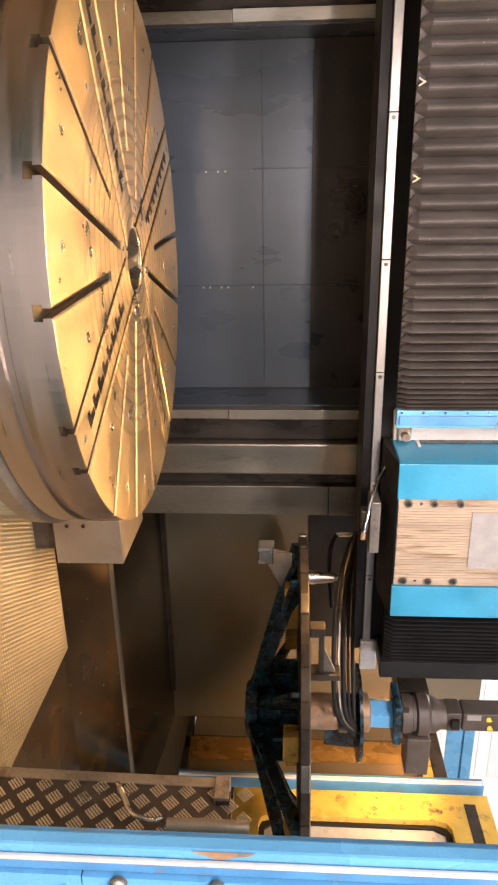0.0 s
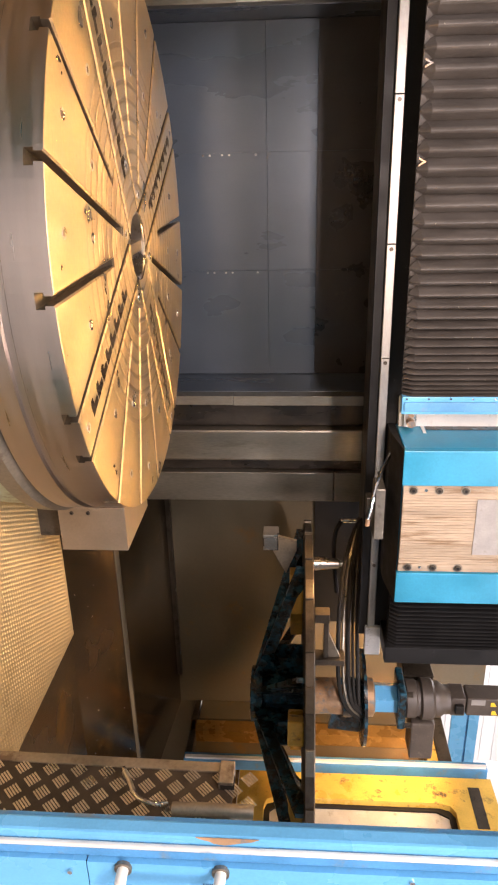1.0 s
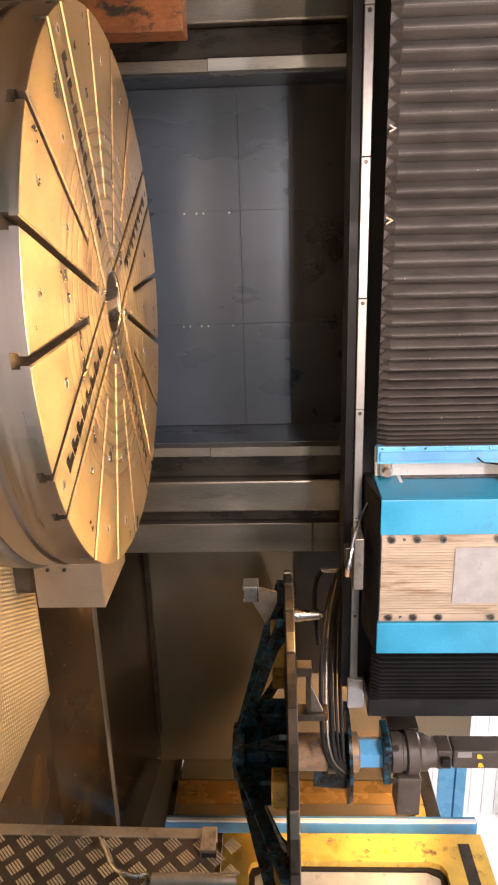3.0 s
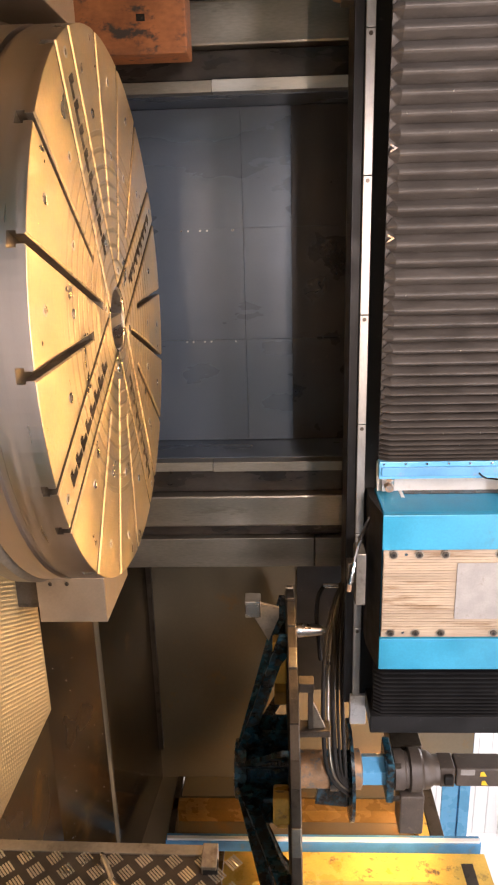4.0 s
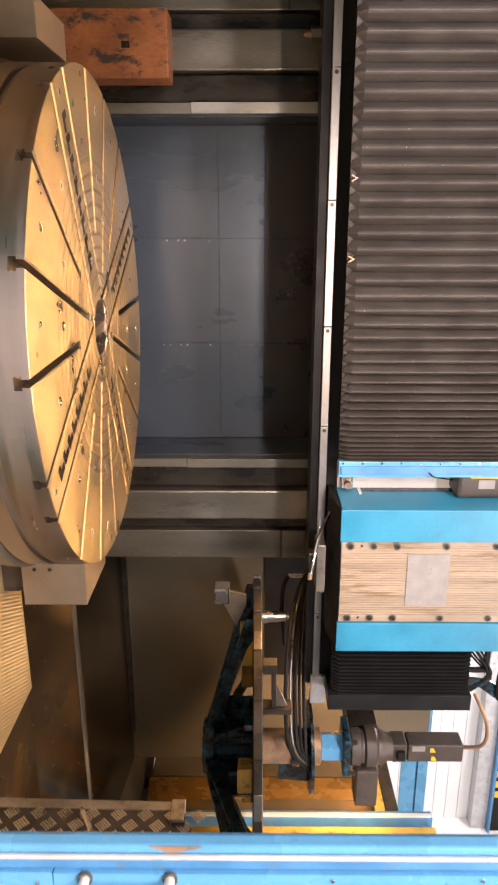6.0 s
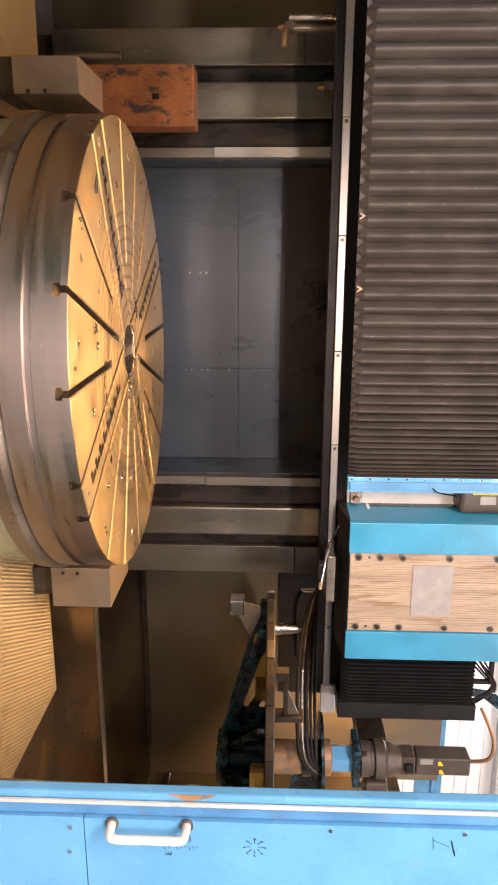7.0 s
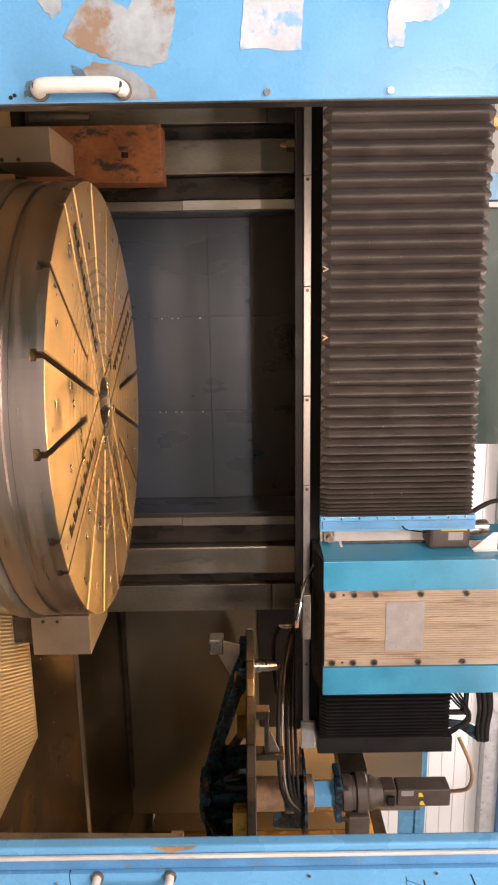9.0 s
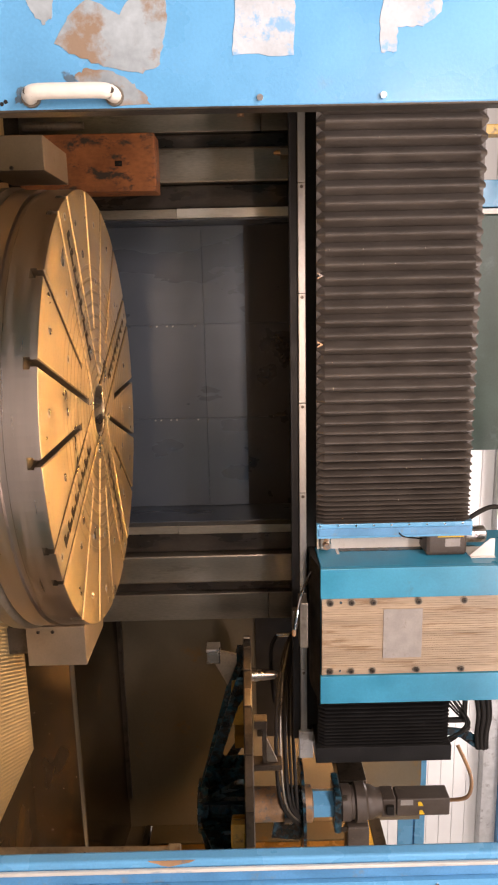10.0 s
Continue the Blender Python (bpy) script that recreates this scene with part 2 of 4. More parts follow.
def thing(name, bm, mat, label, category, group="", kind="", smooth=False, at=None):
    o = Vector(at) if at else Vector((0, 0, 0))
    bmesh.ops.translate(bm, verts=bm.verts[:], vec=-o)
    ob = new(name, solid(name, bm, mat, smooth))
    ob.location = o
    ORG[ob] = o
    return tagged(ob, label, category, group, kind)


def box(x0, x1, y0, y1, z0, z1, bev=0.003, bm=None):
    out = bm or bmesh.new()
    b = bmesh.new()
    bmesh.ops.create_cube(b, size=1.0)
    for v in b.verts:
        v.co = Vector(((x0 + x1) / 2 + v.co.x * (x1 - x0), (y0 + y1) / 2 + v.co.y * (y1 - y0), (z0 + z1) / 2 + v.co.z * (z1 - z0)))
    bev = min(bev, 0.3 * min(abs(x1 - x0), abs(y1 - y0), abs(z1 - z0)))
    if bev > 0:
        bmesh.ops.bevel(b, geom=b.edges[:], offset=bev, segments=2, affect="EDGES", profile=0.5)
    return merge(out, b)


def merge(out, b):
    me = bpy.data.meshes.new("tmp")
    b.to_mesh(me)
    b.free()
    out.from_mesh(me)
    bpy.data.meshes.remove(me)
    return out


def lathe(profile, cx, cy, seg=48, bm=None, z0=0.0, m=None):
    """A body turned about an upright axis; profile: (radius, height) from below to above."""
    b = bmesh.new()
    rings = []
    for r, z in profile:
        if r < 1e-6:
            rings.append([b.verts.new((0, 0, z))])
        else:
            rings.append([b.verts.new((r * math.cos(2 * math.pi * k / seg), r * math.sin(2 * math.pi * k / seg), z)) for k in range(seg)])
    for a, c in zip(rings, rings[1:]):
        for k in range(seg):
            k2 = (k + 1) % seg
            f = [a[k % len(a)], a[k2 % len(a)], c[k2 % len(c)], c[k % len(c)]]
            f = [v for i, v in enumerate(f) if v not in f[:i]]
            if len(f) > 2:
                b.faces.new(f)
    for ring, flip in ((rings[0], True), (rings[-1], False)):
        if len(ring) > 2:
            b.faces.new(ring[::-1] if flip else ring)
    t = m or Matrix.Translation((cx, cy, z0))
    bmesh.ops.transform(b, matrix=t, verts=b.verts[:])
    return merge(bm or bmesh.new(), b)


def rod(p, q, r, seg=16, bm=None, bev=0.0):
    """A round bar from p to q."""
    p, q = Vector(p), Vector(q)
    d = (q - p).length
    m = Matrix.Translation(p) @ (q - p).to_track_quat("Z", "Y").to_matrix().to_4x4()
    prof = [(r, 0), (r, d)] if not bev else [(r - bev, 0), (r, bev), (r, d - bev), (r - bev, d)]
    return lathe(prof, 0, 0, seg, bm, 0, m)


def tube(points, r, seg=10, bm=None, steps=6):
    """A bent round bar or cable through points."""
    pts = [Vector(p) for p in points]
    path = []
    for i in range(len(pts) - 1):
        a, b, c, d = pts[max(i - 1, 0)], pts[i], pts[i + 1], pts[min(i + 2, len(pts) - 1)]
        for k in range(steps):
            s = k / steps
            path.append(0.5 * ((2 * b) + (c - a) * s + (2 * a - 5 * b + 4 * c - d) * s * s + (3 * b - a - 3 * c + d) * s ** 3))
    path.append(pts[-1])
    out = bmesh.new()
    rings = []
    up = Vector((0.31, 0.52, 0.79))
    for i, p in enumerate(path):
        t = (path[min(i + 1, len(path) - 1)] - path[max(i - 1, 0)]).normalized()
        u = t.cross(up).normalized()
        w = t.cross(u)
        rings.append([out.verts.new(p + r * (math.cos(2 * math.pi * k / seg) * u + math.sin(2 * math.pi * k / seg) * w)) for k in range(seg)])
    for a, c in zip(rings, rings[1:]):
        for k in range(seg):
            out.faces.new((a[k], a[(k + 1) % seg], c[(k + 1) % seg], c[k]))
    out.faces.new(rings[0][::-1])
    out.faces.new(rings[-1])
    return merge(bm or bmesh.new(), out)


def prism(poly, axis, lo, hi, bev=0.0, bm=None):
    """A flat outline pushed along an axis: 'x' takes (y, z), 'y' takes (x, z), 'z' takes (x, y)."""
    b = bmesh.new()

    def at(u, v, w):
        return (w, u, v) if axis == "x" else (u, w, v) if axis == "y" else (u, v, w)

    lo_v = [b.verts.new(at(u, v, lo)) for u, v in poly]
    hi_v = [b.verts.new(at(u, v, hi)) for u, v in poly]
    b.faces.new(lo_v[::-1])
    b.faces.new(hi_v)
    k = len(poly)
    for i in range(k):
        b.faces.new((lo_v[i], lo_v[(i + 1) % k], hi_v[(i + 1) % k], hi_v[i]))
    if bev:
        bmesh.ops.bevel(b, geom=b.edges[:], offset=bev, segments=2, affect="EDGES", profile=0.5)
    return merge(bm or bmesh.new(), b)


def cut(bm, cutter):
    """bm with the cutter's volume taken out."""
    a, c = new("tmp_a", solid("tmp_a", bm, STEEL_TOP)), new("tmp_c", solid("tmp_c", cutter, STEEL_TOP))
    mod = a.modifiers.new("cut", "BOOLEAN")
    mod.operation, mod.solver, mod.object, mod.use_self = "DIFFERENCE", "EXACT", c, True
    me = bpy.data.meshes.new_from_object(a.evaluated_get(bpy.context.evaluated_depsgraph_get()))
    out = bmesh.new()
    out.from_mesh(me)
    for ob in (a, c):
        old = ob.data
        bpy.data.objects.remove(ob)
        bpy.data.meshes.remove(old)
    bpy.data.meshes.remove(me)
    return out


def socket_screw(parent, x, y, z, r, mat, way=(0, -1, 0)):
    """A cap screw with a hexagon socket, its head proud towards way."""
    w = Vector(way)
    p = Vector((x, y, z))
    head = part("screw", rod(p, p + w * 0.006, r, 18, bev=0.0015), mat, parent, smooth=True)
    part("socket", rod(p + w * 0.0055, p + w * 0.0075, r * 0.5, 6), BLACK, head)
    return head


# ---- structure ----
thing("floor", box(-9, 9, -8, 6.4, -0.1, 0.0, 0), CONCRETE, "grey concrete workshop floor", "floor", kind="structure")
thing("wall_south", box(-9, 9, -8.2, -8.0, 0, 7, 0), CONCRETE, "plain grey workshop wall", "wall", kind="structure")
thing("wall_west", box(-9.2, -9, -8, 6.4, 0, 7, 0), CONCRETE, "plain grey workshop wall", "wall", kind="structure")
thing("wall_east", box(9, 9.2, -8, 6.4, 0, 7, 0), HALL_WALL, "white panelled workshop wall", "wall", kind="structure")
thing("ceiling", box(-9, 9, -8, 6.4, 7.0, 7.2, 0), CONCRETE, "grey workshop ceiling", "ceiling", kind="structure")
wall_n = thing("wall_north", box(-9, 9, 6.2, 6.4, 0, 7, 0), HALL_WALL, "white ribbed sandwich panel hall wall", "wall", kind="structure")
for k in range(35):
    z = k * 0.2
    part("panel", box(-9, 9, 6.15, 6.2, z + 0.003, z + 0.197, 0.004), HALL_WALL, wall_n)

# ---- enclosure ----
# side, rear and roof sheets that close the machine around the working space
thing("wall_rear_center", box(-0.97, 0.97, 1.56, 1.60, 0.0, 2.9, 0.0), SHEET_DARK, "dark oiled rear sheet wall of the machine", "wall", kind="structure")
rear = bpy.data.objects["wall_rear_center"]
xs = (-0.965, -0.325, 0.325, 0.965)
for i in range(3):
    # Panels above 1.5 m are black: the crossrail's shade is put into their colour.
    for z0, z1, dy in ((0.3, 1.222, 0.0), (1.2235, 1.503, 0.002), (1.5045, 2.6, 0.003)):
        part("panel", box(xs[i] + 0.0006, xs[i + 1] - 0.0006, 1.545 - dy - 0.0015 * (i == 1), 1.558, z0, z1, 0.0006), SHEET_SHADED if z0 > 1.5 else SHEET_DARK, rear,
             "upper sheet, black for the shade under the crossrail" if z0 > 1.5 else "")
for x in (-0.325, 0.325):
    for z in (0.86, 0.90, 0.97, 1.01, 1.16):
        part("rivet", rod((x + 0.012, 1.5445, z), (x + 0.012, 1.541, z), 0.006, 10), STEEL_BRIGHT, rear)
for x0, x1, name in ((-0.985, -0.968, "wall_recess_west"), (0.968, 0.985, "wall_recess_east")):
    thing(name, box(x0, x1, 1.2, 1.56, 0.0, 2.6, 0.0), SHEET_DARK, "dark oiled sheet return beside the column", "wall", kind="structure")
thing("wall_rear_east", box(1.60, 3.9, 1.84, 1.88, 0.0, 2.9, 0), SHEET_BROWN, "brown-grey oiled rear sheet wall", "wall", kind="structure")
thing("wall_rear_west", box(-2.4, -1.60, 1.84, 1.88, 0.0, 2.9, 0), SHEET_BROWN, "brown-grey oiled rear sheet wall", "wall", kind="structure")
thing("wall_side_west", box(-2.44, -2.40, -1.70, 1.88, 0.0, 2.9, 0), SHEET_BROWN, "oiled sheet side wall of the machine", "wall", kind="structure")

# Added sheet: its black stands in for the dark high on the rear wall.
thing("wall_rear_dark", box(1.66, 3.05, 1.815, 1.838, 1.53, 2.018, 0.002), BELLOWS_BLACK, "black sheet added for the dark behind the tool wheel", "wall", kind="structure")

# chip chute east of the table: two sloping sheets with a fold between them
thing("chute_floor", prism([(0.12, 0.18), (0.80, 0.345), (1.84, 0.44), (1.84, 0.38), (0.82, 0.29), (0.12, 0.12)], "x", 1.02, 3.9), SHEET_WET,
      "wet dark sheet chip chute with a folded ridge", "chip chute", kind="structure")
thing("trim", box(1.62, 3.6, 1.80, 1.838, 0.43, 0.47, 0.004), STEEL_DARK, "dark sheet lip along the rear wall", "trim", kind="structure")
thing("trim_ridge", tube([(1.25, 0.79, 0.330), (2.4, 0.795, 0.330), (3.85, 0.80, 0.330)], 0.028, 12), SHEET_BROWN, "rounded brown fold of the chip chute", "trim", kind="structure")

# embossed floor sheet with raised lozenges
plate = thing("floor_sheet", box(0.55, 1.885, -1.60, 0.11, 0.272, 0.292, 0.003), GOLD_PLATE, "embossed steel floor sheet beside the table", "floor sheet", kind="structure")
thing("floor_bed_west", box(-2.38, -1.02, 0.112, 0.60, 0.0, 0.268, 0), SHEET_WET, "dark machine bed under the floor sheet", "machine bed", kind="structure")
thing("floor_bed", box(-2.38, 3.88, -1.66, 0.11, 0.0, 0.268, 0), SHEET_WET, "dark machine bed under the floor sheet", "machine bed", kind="structure")
bm = bmesh.new()
for i in range(66):
    for j in range(86):
        x, y = 0.56 + i * 0.02 + (j % 2) * 0.01, -1.59 + j * 0.0197
        w = [bm.verts.new((x + dx, y + dy, 0.2921)) for dx, dy in ((-0.008, 0), (0, -0.0045), (0.008, 0), (0, 0.0045))]
        t = bm.verts.new((x, y, 0.2955))
        for k in range(4):
            bm.faces.new((w[k], w[(k + 1) % 4], t))
tagged(part("embossing", bm, GOLD_PLATE, plate), kind="stuff")

# ---- columns ----


def column(side, label):
    s = side
    c = empty("column", (s * 1.3, 1.4, 0), label, "machine column", "columns of the machine")

    def b(x0, x1, y0, y1, z0, z1, bev=0.004):
        return box(min(s * x0, s * x1), max(s * x0, s * x1), y0, y1, z0, z1, bev)

    part("body", b(0.99, 1.64, 1.205, 1.83, 0.0, 2.9), STEEL_DARK, c)
    low, high = (1.03, 1.105)[s < 0], 2.6
    part("edge_strip", b(0.972, 1.026, 1.118, 1.20, 0.2, low - 0.002, 0.002), GUIDE, c)
    part("edge_strip", b(0.972, 1.028, 1.112, 1.20, low, high, 0.002), GUIDE_PALE if s < 0 else GUIDE, c, "bright ground steel strip")
    part("guide_face", b(1.03, 1.165, 1.150, 1.203, 0.2, 2.6, 0.006), GUIDE_OILY, c, "oily blackened guide face")
    part("guideway", b(1.17, 1.365, 1.085, 1.203, 0.2, 2.6, 0.012), GUIDE, c, "ground grey steel guideway")
    part("groove", b(1.367, 1.452, 1.165, 1.203, 0.2, 2.6, 0.003), GUIDE_OILY, c)
    part("cover_strip", b(1.455, 1.645, 1.115, 1.203, 0.2, 1.618, 0.004), GUIDE, c)
    part("cover_strip", b(1.455, 1.645, 1.113, 1.203, 1.621, 2.6, 0.004), GUIDE, c)
    return c


column(1, "oily steel machine column with ground guideways")
column(-1, "oily steel machine column beside a rusty orange box")

ob = empty("rusty_box", (-1.255, 1.0, 0.25), "scuffed rust-orange steel box on the column", "steel box")
part("body", box(-1.41, -1.10, 0.885, 1.083, 0.25, 1.018, 0.008), RUST, ob)
part("slot", box(-1.265, -1.235, 0.882, 0.886, 0.79, 0.83, 0.001), BLACK, ob, "small dark stamped slot")
part("foot", box(-1.38, -1.13, 0.90, 1.08, 0.10, 0.25, 0.004), STEEL_DARK, ob)
part("side_pipe", rod((-1.46, 0.93, 0.28), (-1.46, 0.93, 0.62), 0.022, 14), STEEL_GREY, ob)

# ---- rotary table ----
table = empty("rotary_table", (0, 0, 0), "round face-turned steel rotary table with radial slots", "rotary table")
TOP = 0.80
R = 0.982
top = lathe([(0.0, TOP - 0.125), (R - 0.002, TOP - 0.125), (R, TOP - 0.123), (R, TOP - 0.0015), (R - 0.0015, TOP), (0.0, TOP)], 0, 0, 160)
cutter = bmesh.new()


def chamfer(angle, r0, r1, off, half, bm):
    """A shallow wedge that breaks the upper edges of a slot."""
    b = prism([(off - half - 0.0005, TOP - 0.0045), (off + half + 0.0005, TOP - 0.0045), (off + half + 0.006, TOP + 0.001), (off - half - 0.006, TOP + 0.001)], "x", r0, r1)
    bmesh.ops.rotate(b, cent=(0, 0, 0), matrix=Matrix.Rotation(radians(angle), 3, "Z"), verts=b.verts[:])
    merge(bm, b)


def radial(angle, r0, r1, off, half, z0, z1, bm):
    b = bmesh.new()
    box(r0, r1, off - half, off + half, z0, z1, 0, b)
    bmesh.ops.rotate(b, cent=(0, 0, 0), matrix=Matrix.Rotation(radians(angle), 3, "Z"), verts=b.verts[:])
    merge(bm, b)


AXIS = -108.7
for q in range(4):
    a = AXIS + 90 * q
    for da, r0 in ((0, 0.235), (-19.8, 0.385), (19.8, 0.385)):
        radial(a + da, r0, 1.1, 0, 0.0125, TOP - 0.05, TOP + 0.02, cutter)
        radial(a + da, r0, 1.1, 0, 0.0215, TOP - 0.0505, TOP - 0.0265, cutter)
        chamfer(a + da, r0 - 0.004, 1.1, 0, 0.0125, cutter)
    for off in (-0.085, 0.085):
        radial(a + 45, 0.086, 1.1, off, 0.0105, TOP - 0.044, TOP + 0.02, cutter)
        radial(a + 45, 0.086, 1.1, off, 0.018, TOP - 0.0445, TOP - 0.0245, cutter)
        chamfer(a + 45, 0.09, 1.1, off, 0.0105, cutter)
    for k in range(8):
        r = 0.275 + k * 0.075
        radial(a + 45, r, r + 0.050, 0.005, 0.014, TOP - 0.018, TOP + 0.02, cutter)
        radial(a + 45, r + 0.040, r + 0.068, -0.006, 0.027, TOP - 0.0182, TOP + 0.02, cutter)
lathe([(0.126, TOP - 0.12), (0.126, TOP + 0.02)], 0, 0, 48, cutter)
plate_top = part("faceplate", cut(top, cutter), STEEL_TOP, table)
for m in (STEEL_SIDE, SLOT_STEEL):
    plate_top.data.materials.append(m)
# Slot walls and floors take a darker steel than the face.
for f in plate_top.data.polygons:
    r = math.hypot(f.center.x, f.center.y)
    if abs(f.normal.z) < 0.2:
        f.material_index = 1 if r > R - 0.006 else 2
    elif f.center.z < TOP - 0.008:
        f.material_index = 2
part("hub_sleeve", lathe([(0.125, TOP - 0.125), (0.125, TOP - 0.004), (0.118, TOP - 0.002), (0.112, TOP - 0.006), (0.112, TOP - 0.125)], 0, 0, 48), STEEL_BRIGHT, table, smooth=True)
part("hub_key", box(-0.012, 0.028, -0.110, 0.110, TOP - 0.06, TOP - 0.012, 0.003), SLOT_STEEL, table)
part("rim", lathe([(0.94, TOP - 0.236), (R - 0.004, TOP - 0.236), (R + 0.002, TOP - 0.230), (R + 0.002, TOP - 0.152), (R - 0.012, TOP - 0.149), (R - 0.012, TOP - 0.127), (0.94, TOP - 0.127)], 0, 0, 160),
     STEEL_SIDE, table, "turned steel rim with a groove", True)
part("skirt", lathe([(0.90, TOP - 0.33), (R + 0.012, TOP - 0.32), (R + 0.014, TOP - 0.262), (R - 0.01, TOP - 0.24), (0.90, TOP - 0.24)], 0, 0, 128), STEEL_GREY, table, smooth=True)
part("pedestal", lathe([(0.80, 0.0), (0.80, 0.02), (0.94, 0.10), (0.97, 0.36), (0.97, TOP - 0.332), (0.9, TOP - 0.332)], 0, 0, 96), PALE_BASE, table, "pale green painted pedestal", True)
for q in range(4):
    for da, r in ((10, 0.60), (-10, 0.60), (10, 0.86), (-10, 0.86), (30, 0.72), (-30, 0.72), (0, 0.19), (45, 0.93)):
        a = radians(AXIS + 90 * q + da)
        x, y = r * math.cos(a), r * math.sin(a)
        ring = part("threaded_insert", lathe([(0.017, TOP - 0.002), (0.016, TOP + 0.002), (0.009, TOP + 0.0005)], x, y, 16), STEEL_BRIGHT, table)
        part("bore", lathe([(0.009, TOP - 0.001), (0.009, TOP + 0.0009)], x, y, 12), SLOT_STEEL, ring)

wplate = thing("floor_sheet_west", box(-2.1, -1.0, -1.60, 0.55, 0.272, 0.292, 0.003), GOLD_PLATE, "embossed steel floor sheet beside the table", "floor sheet", kind="structure")
for s in (1, -1):
    g = empty("support_block", (s * 1.13, 0, 0.27), "grey steel support block beside the rotary table", "steel block", "blocks beside the table")
    near, far, up = (1.035, 1.24, 0.685) if s > 0 else (1.050, 1.190, 0.668)
    part("body", box(min(s * near, s * far), max(s * near, s * far), -0.15, 0.26, 0.40, up, 0.003), BLOCK_STEEL, g)
    part("pedestal", box(min(s * 1.06, s * 1.20), max(s * 1.06, s * 1.20), -0.10, 0.22, 0.27, 0.40, 0.003), STEEL_DARK, g)
    for z in (0.46, 0.53):
        socket_screw(g, s * 1.06, -0.15, z, 0.009, STEEL_DARK)

# ---- crossrail ----
rail = empty("crossrail", (0, 0.7, 1.78), "dark steel crossrail with a bright lower strip", "crossrail")
part("beam", box(-2.39, 2.09, 0.47, 1.08, 1.80, 2.62, 0.006), STEEL_DARK, rail)
# Black plate put in for the dark gap below the bellows.
part("gap_plate", box(-2.39, 2.083, 0.425, 0.468, 1.815, 2.60, 0.002), BLACK, rail, "black plate standing in for the dark gap")
seams = [-2.39, -1.62, -1.06, -0.518, 0.054, 0.553, 1.10, 1.62, 2.02]
for x0, x1 in zip(seams, seams[1:]):
    part("lower_strip", box(x0 + 0.0015, x1 - 0.0015, 0.40, 0.424, 1.776, 1.814, 0.0025), STRIP_STEEL, rail, "bright worn steel strip")
    part("strip_screw", rod((x0 + 0.02, 0.4005, 1.795), (x0 + 0.02, 0.398, 1.795), 0.009, 12), STEEL_DARK, rail)
# Added shield: keeps the work lamp's light off what shows below the strip.
part("apron", prism([(0.4265, 1.814), (0.4265, 1.735), (0.470, 1.735), (0.470, 1.741), (0.432, 1.741), (0.432, 1.814)], "x", -2.38, 2.085), BELLOWS_BLACK, rail, "black apron added to hide the work lamp's glow")
part("end_block", box(2.023, 2.20, 0.395, 0.424, 1.765, 1.850, 0.005), GREY_PLATE, rail, "worn pale grey end block")
part("underside", box(-2.39, 2.08, 0.72, 1.05, 1.772, 1.80, 0.0), STEEL_DARK, rail)


def bellows(name, folds, y_front, depth, z0, z1, mat, label):
    """Pleated cover: folds lists the crest positions along x."""
    ob = empty(name, ((folds[0] + folds[-1]) / 2, y_front + depth, z0), label, "bellows")
    for a, c in zip(folds, folds[1:]):
        b = bmesh.new()
        m = a + (c - a) * 0.45
        wob = [random.uniform(-0.004, 0.004) for _ in range(4)]
        cols = []
        for i, z in enumerate((z0, z0 + 0.038, z1 - 0.04, z1)):
            inset = depth if i in (0, 3) else 0
            yv = y_front + depth * 0.95 + wob[i] * 0.5
            yc = y_front + (0.030 if i in (0, 3) else 0.0)
            row = []
            for x, y in ((a, yc), (a + (m - a) * 0.10, yc + 0.0016), (a + (m - a) * 0.30, yc + 0.0085), (m + wob[i], yv), (c - (c - m) * 0.30, yc + 0.0085), (c - (c - m) * 0.10, yc + 0.0016), (c, yc)):
                row.append(b.verts.new((x, y, z + ((0.026, 0, 0, -0.02)[i] if x == m + wob[i] else 0))))
            cols.append(row)
        for r0, r1 in zip(cols, cols[1:]):
            for k in range(6):
                b.faces.new((r0[k], r0[k + 1], r1[k + 1], r1[k]))
        back = [b.verts.new((x, y_front + depth, z)) for z in (z0, z1) for x in (a, c)]
        b.faces.new(back)
        b.faces.new([cols[0][0], back[0], back[1]] + cols[0][:0:-1])
        b.faces.new(cols[3] + [back[3], back[2]])
        part("pleat", b, mat, ob)
    return ob


SADDLE = 0.875
folds, x = [], SADDLE - 0.212
while x > -2.3:
    folds.append(x)
    u = min(1.0, (SADDLE - 0.20 - x) / 1.9)
    x -= 0.010 + 0.050 * min(1, u * 2.6) ** 0.6 + 0.014 * u
west = bellows("dusty_bellows", folds[::-1], 0.195, 0.062, 1.853, 2.66, BELLOWS, "dusty dark grey pleated bellows on the crossrail")
fr = empty("bellows_frame", (SADDLE - 0.26, 0.3, 1.85), "blue steel end frame of the bellows", "end frame")
part("bar", box(SADDLE - 0.208, SADDLE - 0.128, 0.200, 0.25, 1.85, 2.67, 0.004), BLUE, fr)
for k in range(9):
    part("rivet", rod((SADDLE - 0.199, 0.201, 1.87 + k * 0.093), (SADDLE - 0.199, 0.195, 1.87 + k * 0.093), 0.005, 10), CHROME, fr)
part("sensor_slot", box(SADDLE - 0.168, SADDLE - 0.146, 0.192, 0.201, 2.26, 2.42, 0.002), BLACK, fr)
part("lower_step", box(SADDLE - 0.185, SADDLE - 0.143, 0.190, 0.2005, 1.86, 2.66, 0.003), BLUE_EDGE, fr)
folds2 = [SADDLE + 0.774 + 0.34 * (k / 14) ** 0.8 for k in range(15)]
east = bellows("black_bellows", folds2, 0.20, 0.10, 1.86, 2.60, BELLOWS_BLACK, "clean black pleated bellows on the crossrail")
